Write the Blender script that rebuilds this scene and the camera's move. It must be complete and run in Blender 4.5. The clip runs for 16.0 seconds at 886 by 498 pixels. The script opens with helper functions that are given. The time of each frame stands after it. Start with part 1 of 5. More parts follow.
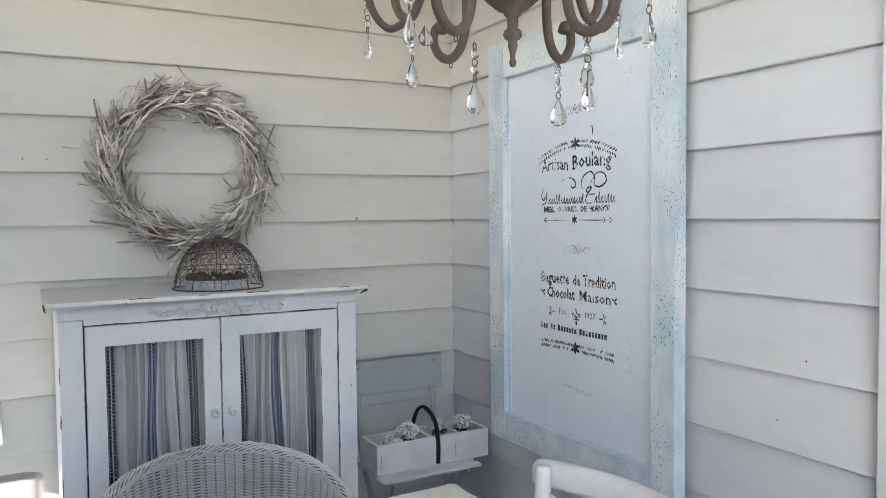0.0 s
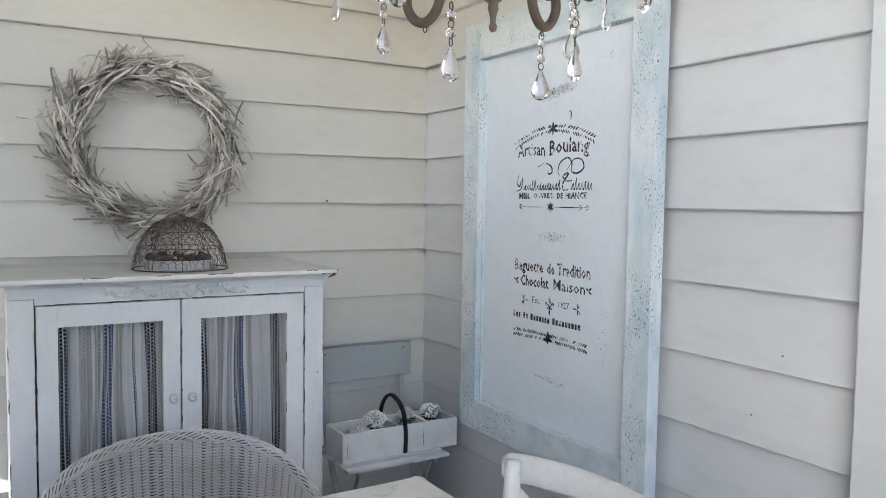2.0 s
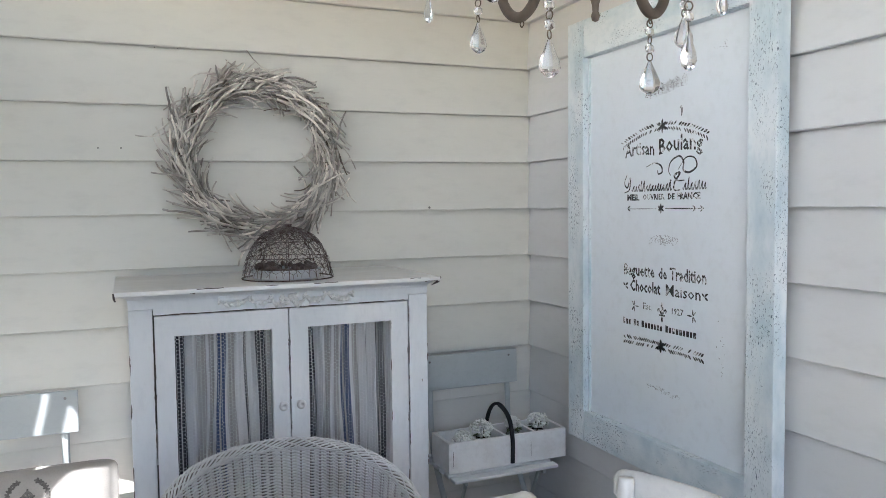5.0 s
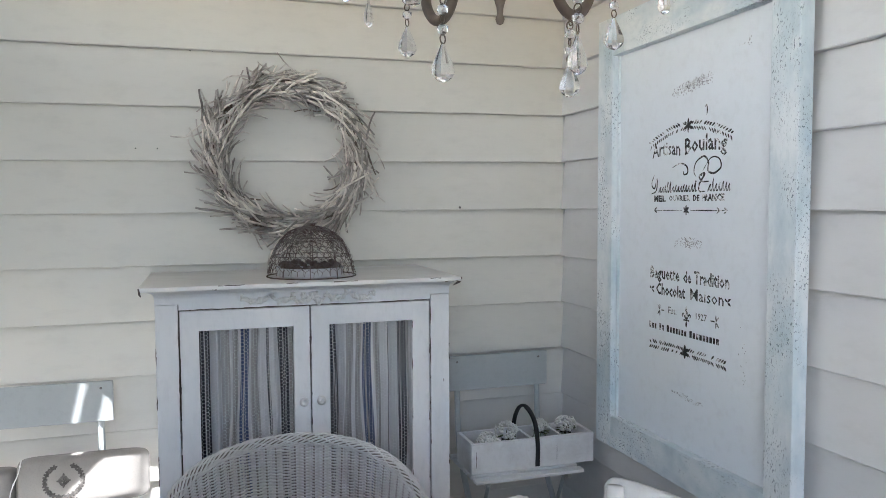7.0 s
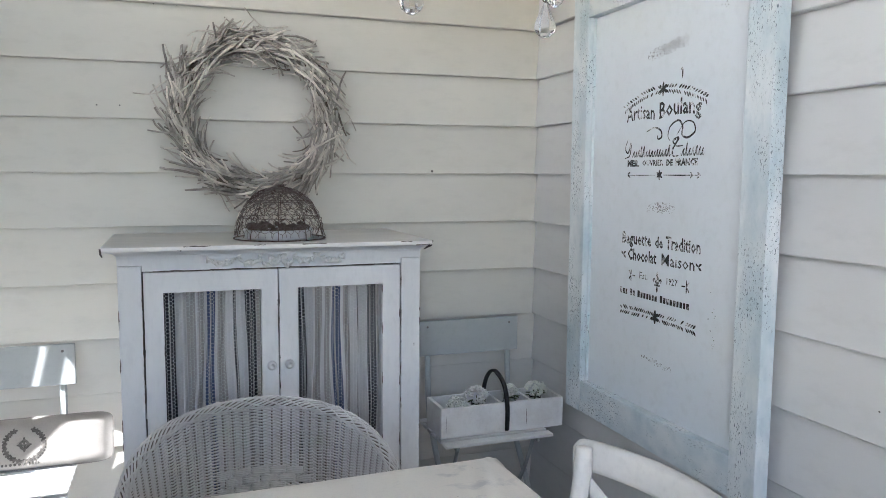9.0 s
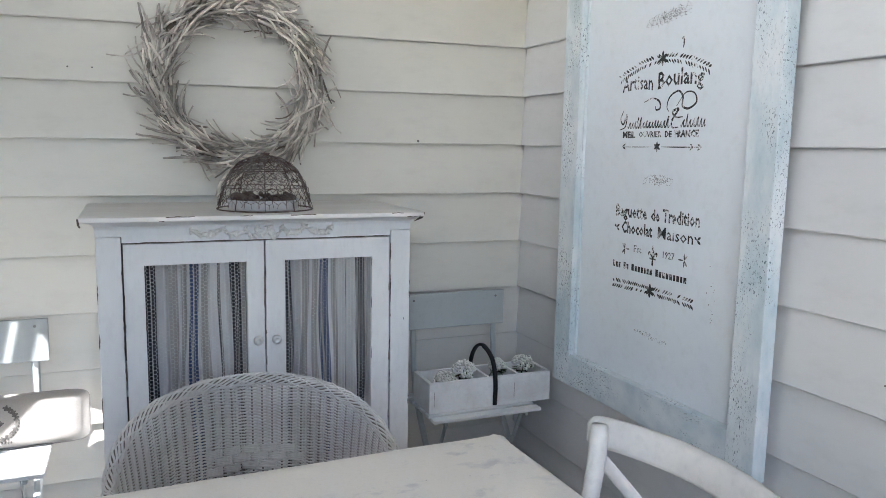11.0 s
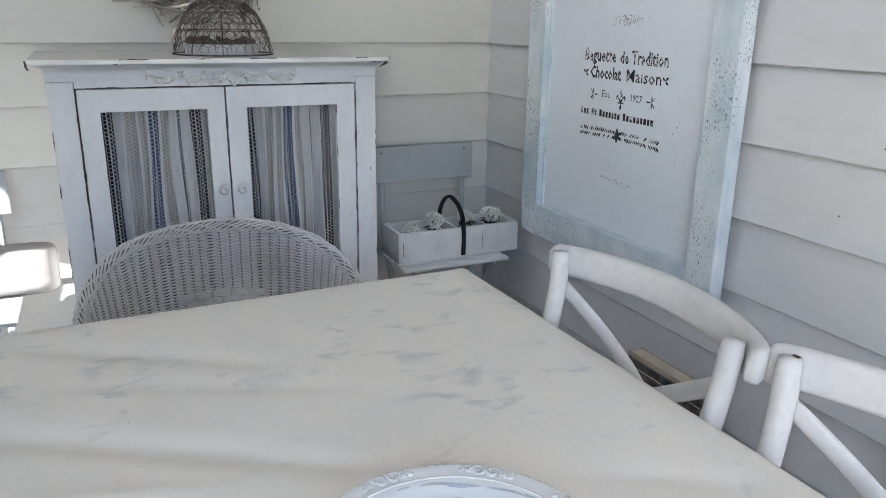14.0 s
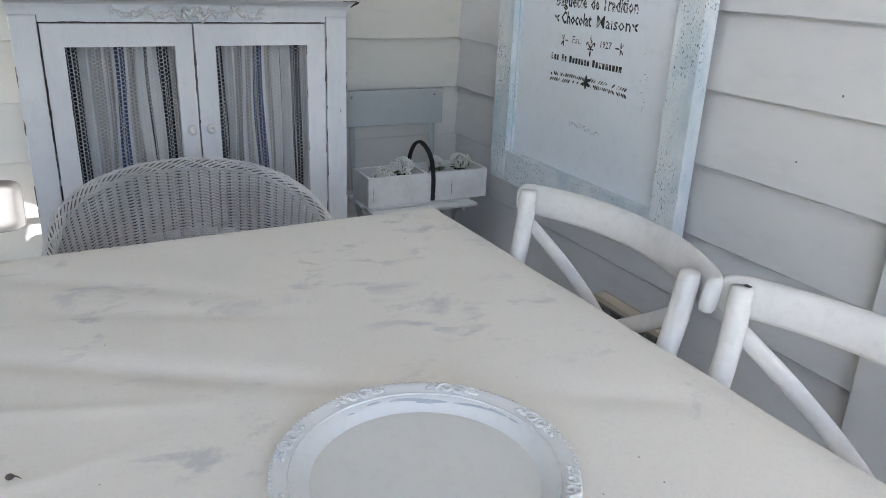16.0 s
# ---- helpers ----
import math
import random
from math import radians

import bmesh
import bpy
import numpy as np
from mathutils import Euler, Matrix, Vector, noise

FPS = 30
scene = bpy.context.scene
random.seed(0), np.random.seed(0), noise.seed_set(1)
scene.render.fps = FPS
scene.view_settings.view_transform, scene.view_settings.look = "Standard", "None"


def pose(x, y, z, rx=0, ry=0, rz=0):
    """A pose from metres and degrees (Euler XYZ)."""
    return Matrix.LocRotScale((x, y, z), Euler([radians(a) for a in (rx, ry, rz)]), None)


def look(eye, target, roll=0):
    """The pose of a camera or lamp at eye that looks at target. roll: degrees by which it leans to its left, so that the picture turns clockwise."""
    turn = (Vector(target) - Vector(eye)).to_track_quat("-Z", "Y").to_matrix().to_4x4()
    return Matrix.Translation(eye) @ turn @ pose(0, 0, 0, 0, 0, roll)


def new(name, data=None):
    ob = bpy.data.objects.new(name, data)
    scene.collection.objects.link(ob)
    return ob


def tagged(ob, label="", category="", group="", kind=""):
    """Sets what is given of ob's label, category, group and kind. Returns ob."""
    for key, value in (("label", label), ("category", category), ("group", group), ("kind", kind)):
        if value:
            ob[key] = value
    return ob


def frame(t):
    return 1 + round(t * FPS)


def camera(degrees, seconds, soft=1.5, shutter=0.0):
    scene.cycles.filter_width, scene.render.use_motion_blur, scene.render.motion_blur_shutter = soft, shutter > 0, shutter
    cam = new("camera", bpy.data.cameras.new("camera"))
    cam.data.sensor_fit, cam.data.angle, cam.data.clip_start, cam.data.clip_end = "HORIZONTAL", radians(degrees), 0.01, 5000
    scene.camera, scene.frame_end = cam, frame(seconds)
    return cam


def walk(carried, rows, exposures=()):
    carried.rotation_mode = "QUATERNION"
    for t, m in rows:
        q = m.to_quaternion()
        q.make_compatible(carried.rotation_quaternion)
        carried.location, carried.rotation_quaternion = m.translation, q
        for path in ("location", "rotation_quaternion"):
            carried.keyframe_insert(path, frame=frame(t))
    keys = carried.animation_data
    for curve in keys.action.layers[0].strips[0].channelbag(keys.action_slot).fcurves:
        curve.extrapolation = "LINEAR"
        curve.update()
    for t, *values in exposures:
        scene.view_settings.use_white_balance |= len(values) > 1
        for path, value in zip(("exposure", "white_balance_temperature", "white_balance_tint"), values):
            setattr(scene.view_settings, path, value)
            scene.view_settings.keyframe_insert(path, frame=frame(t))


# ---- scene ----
cam = camera(61.2, 16.0, soft=0.6)
PATH = [
    (0, (-1.615, -2.829, 1.377), (-0.645, -1.082, 1.287), -0.6),
    (0.5, (-1.592, -2.839, 1.369), (-0.606, -1.101, 1.275), 0.3),
    (1, (-1.581, -2.839, 1.364), (-0.579, -1.111, 1.266), 1.1),
    (1.5, (-1.57, -2.818, 1.366), (-0.572, -1.088, 1.255), 0.7),
    (2, (-1.577, -2.77, 1.368), (-0.546, -1.061, 1.243), 0.8),
    (2.5, (-1.6, -2.729, 1.367), (-0.52, -1.051, 1.226), 1.0),
    (3, (-1.627, -2.715, 1.366), (-0.534, -1.047, 1.219), 0.8),
    (3.5, (-1.628, -2.707, 1.368), (-0.564, -1.019, 1.23), 0.1),
    (4, (-1.606, -2.707, 1.37), (-0.615, -0.973, 1.252), -0.0),
    (4.5, (-1.572, -2.718, 1.37), (-0.698, -0.923, 1.255), -0.2),
    (4.7, (-1.562, -2.723, 1.37), (-0.731, -0.907, 1.255), -0.4),
    (6.8, (-1.427, -2.78, 1.374), (-0.795, -0.885, 1.273), -0.4),
    (7, (-1.405, -2.784, 1.375), (-0.797, -0.883, 1.259), -0.3),
    (7.5, (-1.393, -2.792, 1.361), (-0.794, -0.889, 1.222), -0.3),
    (8, (-1.385, -2.795, 1.362), (-0.773, -0.898, 1.202), -0.2),
    (8.5, (-1.372, -2.782, 1.354), (-0.734, -0.895, 1.174), 0.3),
    (9, (-1.391, -2.757, 1.352), (-0.716, -0.885, 1.156), 0.4),
    (11.3, (-1.463, -2.665, 1.339), (-0.684, -0.845, 1.055), 1.1),
    (11.5, (-1.466, -2.668, 1.328), (-0.68, -0.853, 1.03), 1.2),
    (12, (-1.471, -2.667, 1.302), (-0.668, -0.871, 0.94), 1.6),
    (12.5, (-1.472, -2.678, 1.29), (-0.664, -0.898, 0.865), 1.4),
    (13, (-1.462, -2.687, 1.279), (-0.654, -0.92, 0.805), 1.5),
    (13.5, (-1.457, -2.685, 1.272), (-0.655, -0.932, 0.74), 1.3),
    (14, (-1.446, -2.686, 1.263), (-0.636, -0.956, 0.671), 0.8),
    (14.5, (-1.448, -2.692, 1.257), (-0.612, -0.988, 0.625), 1.2),
    (15, (-1.455, -2.696, 1.252), (-0.596, -1.016, 0.589), 1.9),
    (15.5, (-1.458, -2.707, 1.252), (-0.589, -1.04, 0.569), 2.4),
    (16, (-1.464, -2.72, 1.242), (-0.593, -1.063, 0.536), 2.3),
]
walk(cam, [(t, look(e, g, r)) for t, e, g, r in PATH], exposures=((0.0, 2.62, 5710, 12), (4.5, 2.60, 5710, 12), (7.0, 2.50, 5710, 12), (11.5, 2.62, 5710, 12), (16.0, 2.54, 5710, 12)))

# ---- world, sun and exposure ----
SUN_WAY = Vector((0.70, 0.30, -0.45)).normalized()      # the way the sunlight travels
elev = math.asin(-SUN_WAY.z)
azim = math.atan2(-SUN_WAY.x, -SUN_WAY.y)
world = bpy.data.worlds.new("sky")
scene.world = world
world.use_nodes = True
wn = world.node_tree
sky = wn.nodes.new("ShaderNodeTexSky")
sky.sky_type = 'NISHITA'
sky.sun_disc = False
sky.sun_elevation = elev
sky.sun_rotation = azim
sky.dust_density = 2.0
wn.links.new(sky.outputs[0], wn.nodes["Background"].inputs[0])
wn.nodes["Background"].inputs[1].default_value = 0.15
sun_data = bpy.data.lights.new("sun", 'SUN')
sun_data.energy = 5.0
sun_data.angle = radians(0.4)
sun_data.color = (1.0, 0.94, 0.85)
sun = new("sun", sun_data)
sun.matrix_world = Matrix.Translation((-6, -4, 6)) @ SUN_WAY.to_track_quat("-Z", "Y").to_matrix().to_4x4()


# ---- materials ----
def mat(name, base, dark=None, amount=0.5, scale=3.0, fine=40.0, rough=0.5, bump=0.15, metal=0.0, spread=0.0,
        specks=None, speck_scale=30.0, speck_cut=0.7, stretch=(1, 1, 1), distance=0.002):
    """A surface with broad variation (dark, scale), fine relief and, if given, specks of another colour."""
    m = bpy.data.materials.new(name)
    m.use_nodes = True
    nt = m.node_tree
    bsdf = nt.nodes["Principled BSDF"]
    bsdf.inputs["Roughness"].default_value = rough
    bsdf.inputs["Metallic"].default_value = metal
    tc = nt.nodes.new("ShaderNodeTexCoord")
    mp = nt.nodes.new("ShaderNodeMapping")
    mp.inputs["Scale"].default_value = stretch
    nt.links.new(tc.outputs["Object"], mp.inputs["Vector"])

    def noise_node(sc, detail=4.0, roughness=0.6):
        n = nt.nodes.new("ShaderNodeTexNoise")
        n.inputs["Scale"].default_value = sc
        n.inputs["Detail"].default_value = detail
        n.inputs["Roughness"].default_value = roughness
        nt.links.new(mp.outputs[0], n.inputs["Vector"])
        return n

    def ramp(src, lo, hi):
        r = nt.nodes.new("ShaderNodeMapRange")
        r.inputs["From Min"].default_value = lo
        r.inputs["From Max"].default_value = hi
        nt.links.new(src, r.inputs["Value"])
        return r.outputs[0]

    def mix(fac, a, b):
        x = nt.nodes.new("ShaderNodeMix")
        x.data_type = 'RGBA'
        if isinstance(fac, float):
            x.inputs[0].default_value = fac
        else:
            nt.links.new(fac, x.inputs[0])
        for k, v in ((6, a), (7, b)):
            if isinstance(v, tuple):
                x.inputs[k].default_value = (*v, 1)
            else:
                nt.links.new(v, x.inputs[k])
        return x.outputs[2]

    def times(a, k):
        x = nt.nodes.new("ShaderNodeMath")
        x.operation = 'MULTIPLY'
        nt.links.new(a, x.inputs[0])
        if isinstance(k, float):
            x.inputs[1].default_value = k
        else:
            nt.links.new(k, x.inputs[1])
        return x.outputs[0]
    if dark is None:
        dark = tuple(c * 0.85 for c in base)
    broad = ramp(noise_node(scale).outputs["Fac"], 0.42, 0.68)
    col = mix(times(broad, amount), base, dark)
    grain = noise_node(fine, 6.0, 0.65)
    col = mix(times(ramp(grain.outputs["Fac"], 0.5, 0.8), 0.35), col, tuple(c * 0.8 for c in dark))
    if specks:
        mask = ramp(noise_node(speck_scale, 5.0, 0.7).outputs["Fac"], speck_cut, speck_cut + 0.03)
        region = ramp(noise_node(scale * 1.7, 2.0).outputs["Fac"], 0.45, 0.6)
        col = mix(times(mask, region), col, specks)
    if spread:
        info = nt.nodes.new("ShaderNodeObjectInfo")
        hsv = nt.nodes.new("ShaderNodeHueSaturation")
        val = nt.nodes.new("ShaderNodeMapRange")
        val.inputs["To Min"].default_value = 1 - spread
        val.inputs["To Max"].default_value = 1 + spread
        nt.links.new(info.outputs["Random"], val.inputs["Value"])
        nt.links.new(val.outputs[0], hsv.inputs["Value"])
        nt.links.new(col, hsv.inputs["Color"])
        col = hsv.outputs[0]
    nt.links.new(col, bsdf.inputs["Base Color"])
    if bump:
        b = nt.nodes.new("ShaderNodeBump")
        b.inputs["Strength"].default_value = bump
        b.inputs["Distance"].default_value = distance
        nt.links.new(grain.outputs["Fac"], b.inputs["Height"])
        nt.links.new(b.outputs[0], bsdf.inputs["Normal"])
    return m


# the boards' one paint, with warm bounced light put into the north colour
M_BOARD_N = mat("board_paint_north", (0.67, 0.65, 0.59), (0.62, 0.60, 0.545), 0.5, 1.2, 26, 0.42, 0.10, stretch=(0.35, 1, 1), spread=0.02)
# the same paint, kept greyer for the cooler light on the east wall
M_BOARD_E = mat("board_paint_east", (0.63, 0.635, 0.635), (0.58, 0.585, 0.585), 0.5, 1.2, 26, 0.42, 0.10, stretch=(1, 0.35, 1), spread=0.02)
M_PLAIN = mat("plain_wall_paint", (0.60, 0.59, 0.57), None, 0.4, 1.0, 30, 0.6, 0.1)
M_CEIL = mat("ceiling_paint", (0.82, 0.815, 0.80), None, 0.3, 1.0, 30, 0.6, 0.1)
M_FLOOR = mat("deck_paint", (0.20, 0.19, 0.175), (0.15, 0.14, 0.13), 0.5, 2.0, 40, 0.6, 0.2, spread=0.05)
M_GROUND = mat("ground", (0.30, 0.29, 0.25), (0.20, 0.21, 0.15), 0.6, 0.4, 8, 0.9, 0.3)
M_CAB = mat("chalk_paint", (0.75, 0.755, 0.76), (0.64, 0.655, 0.675), 0.6, 4.0, 60, 0.55, 0.12, specks=(0.10, 0.08, 0.07), speck_scale=22, speck_cut=0.73, stretch=(1, 1, 0.4))
M_WORN = mat("worn_wood_edge", (0.07, 0.05, 0.045), (0.16, 0.12, 0.10), 0.6, 30, 90, 0.7, 0.2)
M_SLAB = mat("slab_paint", (0.78, 0.77, 0.75), (0.62, 0.60, 0.58), 0.6, 5.0, 50, 0.5, 0.12, stretch=(0.3, 1, 1))
# the panel's white takes on the blue of the sky light
M_SIGN = mat("sign_panel_paint", (0.72, 0.77, 0.82), (0.685, 0.725, 0.755), 0.6, 2.5, 30, 0.5, 0.12, specks=(0.35, 0.36, 0.37), speck_scale=60, speck_cut=0.76)
M_INK = mat("stencil_ink", (0.012, 0.014, 0.018), (0.03, 0.033, 0.04), 0.8, 14, 160, 0.6, 0.0, specks=(0.70, 0.71, 0.72), speck_scale=100, speck_cut=0.50)
M_INK_FADED = mat("faded_ink", (0.16, 0.165, 0.175), (0.42, 0.43, 0.44), 0.9, 60, 160, 0.6, 0.0)
M_WHITE = mat("white_chair_paint", (0.66, 0.652, 0.64), (0.46, 0.47, 0.48), 0.6, 8.0, 45, 0.45, 0.2, specks=(0.33, 0.31, 0.29), speck_scale=30, speck_cut=0.72)
M_WICKER = mat("white_wicker", (0.67, 0.66, 0.65), (0.44, 0.42, 0.40), 0.6, 6.0, 120, 0.55, 0.2)
# dark colour stands for the shade in the gaps of the weave
M_WICKER_GAP = mat("bare_wicker", (0.16, 0.14, 0.125), None, 0.5, 8.0, 80, 0.7, 0.2)
M_TWIG = mat("limed_twig", (0.74, 0.69, 0.62), (0.26, 0.22, 0.185), 0.8, 14.0, 120, 0.75, 0.3)


def per_island(m, lo, hi):
    """Every loose piece of a mesh a little lighter or darker."""
    nt = m.node_tree
    bsdf = nt.nodes["Principled BSDF"]
    old = bsdf.inputs["Base Color"].links[0].from_socket
    geo = nt.nodes.new("ShaderNodeNewGeometry")
    r = nt.nodes.new("ShaderNodeMapRange")
    r.inputs["To Min"].default_value, r.inputs["To Max"].default_value = lo, hi
    nt.links.new(geo.outputs["Random Per Island"], r.inputs[0])
    hsv = nt.nodes.new("ShaderNodeHueSaturation")
    nt.links.new(old, hsv.inputs["Color"])
    nt.links.new(r.outputs[0], hsv.inputs["Value"])
    nt.links.new(hsv.outputs[0], bsdf.inputs["Base Color"])


per_island(M_TWIG, 0.38, 1.35)
# dark for the shade deep in the wreath, and for a few dark twigs
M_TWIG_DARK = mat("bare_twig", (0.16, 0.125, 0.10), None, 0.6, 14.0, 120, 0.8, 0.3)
M_RUST = mat("rusty_wire", (0.05, 0.022, 0.017), (0.46, 0.43, 0.41), 0.5, 40, 160, 0.8, 0.3)
M_WIRE = mat("galvanised_wire", (0.74, 0.74, 0.74), (0.52, 0.52, 0.53), 0.5, 20, 90, 0.45, 0.1)
M_TIN = mat("galvanised_tin", (0.66, 0.67, 0.69), (0.45, 0.46, 0.48), 0.6, 12, 60, 0.5, 0.15, metal=0.2)
M_IRON = mat("aged_iron", (0.115, 0.088, 0.062), (0.055, 0.040, 0.029), 0.7, 30, 140, 0.65, 0.35, metal=0.15, specks=(0.15, 0.12, 0.09), speck_scale=90, speck_cut=0.66)
M_CHAIN = mat("dark_brass", (0.10, 0.08, 0.06), None, 0.5, 40, 90, 0.4, 0.1, metal=0.8)
M_BLACK = mat("black_strap", (0.010, 0.010, 0.011), (0.018, 0.018, 0.02), 0.5, 20, 90, 0.75, 0.1)
M_BOX = mat("white_crate_paint", (0.78, 0.78, 0.77), (0.60, 0.58, 0.55), 0.6, 9, 50, 0.6, 0.15, specks=(0.20, 0.17, 0.15), speck_scale=40, speck_cut=0.71)
M_PETAL = mat("petal", (0.85, 0.85, 0.80), (0.74, 0.75, 0.66), 0.5, 30, 90, 0.6, 0.1)
M_LEAF = mat("leaf", (0.09, 0.12, 0.05), (0.05, 0.07, 0.03), 0.6, 20, 90, 0.6, 0.2)
M_BISTRO = mat("grey_bistro_paint", (0.40, 0.425, 0.42), (0.34, 0.36, 0.357), 0.5, 3, 50, 0.5, 0.1)
M_SLAT = mat("white_slat_paint", (0.72, 0.73, 0.73), (0.58, 0.59, 0.60), 0.5, 6, 50, 0.5, 0.1)
M_LINEN = mat("printed_linen", (0.28, 0.263, 0.24), (0.19, 0.178, 0.165), 0.5, 7, 220, 0.9, 0.3)
M_PLATE = mat("chalky_plate", (0.66, 0.67, 0.675), (0.57, 0.59, 0.61), 0.5, 6, 60, 0.65, 0.1, specks=(0.32, 0.34, 0.38), speck_scale=26, speck_cut=0.73)
M_PLATE_FLAT = mat("plate_centre", (0.66, 0.66, 0.64), (0.61, 0.61, 0.59), 0.5, 5, 60, 0.5, 0.06)
M_PRINT = mat("faded_print", (0.06, 0.055, 0.05), (0.16, 0.15, 0.135), 0.8, 60, 160, 0.9, 0.1)
M_RUB = mat("rubbed_grey", (0.36, 0.40, 0.46), (0.46, 0.50, 0.55), 0.8, 60, 160, 0.6, 0.1)
M_BOOK = mat("book_cloth", (0.50, 0.44, 0.34), (0.36, 0.31, 0.24), 0.5, 10, 120, 0.8, 0.2)
M_SPINE = mat("dark_spine", (0.04, 0.045, 0.05), (0.22, 0.21, 0.18), 0.7, 40, 120, 0.6, 0.1)
M_REDBOOK = mat("red_book_cloth", (0.16, 0.035, 0.03), (0.09, 0.025, 0.02), 0.5, 12, 120, 0.7, 0.2)
M_PAGES = mat("book_pages", (0.60, 0.54, 0.44), (0.45, 0.4, 0.32), 0.6, 20, 200, 0.9, 0.3, stretch=(1, 1, 14))
# dark colour stands for the shade inside the cabinet
M_CAB_SHADE = mat("cabinet_shade", (0.16, 0.15, 0.14), None, 0.4, 5, 40, 0.8, 0.1)
M_NAIL = mat("nail_head", (0.16, 0.15, 0.14), None, 0.4, 50, 90, 0.6, 0.1)


def glass(name, tint=(1, 1, 1), rough=0.0, ior=1.5):
    m = bpy.data.materials.new(name)
    m.use_nodes = True
    b = m.node_tree.nodes["Principled BSDF"]
    b.inputs["Base Color"].default_value = (*tint, 1)
    b.inputs["Roughness"].default_value = rough
    b.inputs["Transmission Weight"].default_value = 1.0
    b.inputs["IOR"].default_value = ior
    return m


M_CRYSTAL = glass("crystal", (0.99, 0.99, 0.99), 0.07, 1.48)
M_JAR = glass("jar_glass", (0.90, 0.94, 0.92), 0.03, 1.45)


def sign_frame_paint(name, stretch):
    """White with a blue cast from sky light, over blue-grey, rubbed through in patches with dark pits along the grain.
    """
    return mat(name, (0.70, 0.745, 0.77), (0.38, 0.50, 0.57), 0.75, 7.0, 55, 0.55, 0.35,
               specks=(0.07, 0.115, 0.15), speck_scale=190, speck_cut=0.575, stretch=stretch, distance=0.003)


M_SIGNRAIL = sign_frame_paint("sign_rail_paint", (1, 0.55, 1))
M_SIGNFRAME = sign_frame_paint("sign_stile_paint", (1, 1, 0.55))


def cloth_paint():
    """Off-white cloth with grey marbled stains and small flecks."""
    m = mat("marbled_cloth", (0.78, 0.75, 0.70), (0.72, 0.695, 0.655), 0.6, 3.0, 180, 0.55, 0.08, distance=0.001)
    nt = m.node_tree
    bsdf = nt.nodes["Principled BSDF"]
    old = bsdf.inputs["Base Color"].links[0].from_socket
    tc = nt.nodes.new("ShaderNodeTexCoord")
    mp = nt.nodes.new("ShaderNodeMapping")
    mp.inputs["Rotation"].default_value = (0, 0, 0.6)
    mp.inputs["Scale"].default_value = (1.0, 1.6, 1.0)
    nt.links.new(tc.outputs["Object"], mp.inputs[0])
    n = nt.nodes.new("ShaderNodeTexNoise")
    n.inputs["Scale"].default_value = 9.0
    n.inputs["Detail"].default_value = 6
    n.inputs["Roughness"].default_value = 0.62
    n.inputs["Distortion"].default_value = 0.4
    nt.links.new(mp.outputs[0], n.inputs[0])
    big = nt.nodes.new("ShaderNodeTexNoise")
    big.inputs["Scale"].default_value = 2.6
    big.inputs["Detail"].default_value = 2
    nt.links.new(tc.outputs["Object"], big.inputs[0])
    r1 = nt.nodes.new("ShaderNodeMapRange")
    r1.inputs["From Min"].default_value, r1.inputs["From Max"].default_value = 0.56, 0.66
    nt.links.new(n.outputs[0], r1.inputs[0])
    r2 = nt.nodes.new("ShaderNodeMapRange")
    r2.inputs["From Min"].default_value, r2.inputs["From Max"].default_value = 0.42, 0.55
    nt.links.new(big.outputs[0], r2.inputs[0])
    mu = nt.nodes.new("ShaderNodeMath")
    mu.operation = 'MULTIPLY'
    nt.links.new(r1.outputs[0], mu.inputs[0])
    nt.links.new(r2.outputs[0], mu.inputs[1])
    m2 = nt.nodes.new("ShaderNodeMath")
    m2.operation = 'MULTIPLY'
    m2.inputs[1].default_value = 0.50
    nt.links.new(mu.outputs[0], m2.inputs[0])
    x = nt.nodes.new("ShaderNodeMix")
    x.data_type = 'RGBA'
    nt.links.new(m2.outputs[0], x.inputs[0])
    nt.links.new(old, x.inputs[6])
    x.inputs[7].default_value = (0.38, 0.385, 0.415, 1)
    fl = nt.nodes.new("ShaderNodeTexVoronoi")
    fl.inputs["Scale"].default_value = 22
    nt.links.new(tc.outputs["Object"], fl.inputs["Vector"])
    r3 = nt.nodes.new("ShaderNodeMapRange")
    r3.inputs["From Min"].default_value, r3.inputs["From Max"].default_value = 0.035, 0.02
    nt.links.new(fl.outputs["Distance"], r3.inputs[0])
    y = nt.nodes.new("ShaderNodeMix")
    y.data_type = 'RGBA'
    nt.links.new(r3.outputs[0], y.inputs[0])
    nt.links.new(x.outputs[2], y.inputs[6])
    y.inputs[7].default_value = (0.28, 0.25, 0.23, 1)
    nt.links.new(y.outputs[2], bsdf.inputs["Base Color"])
    return m


M_CLOTH = cloth_paint()


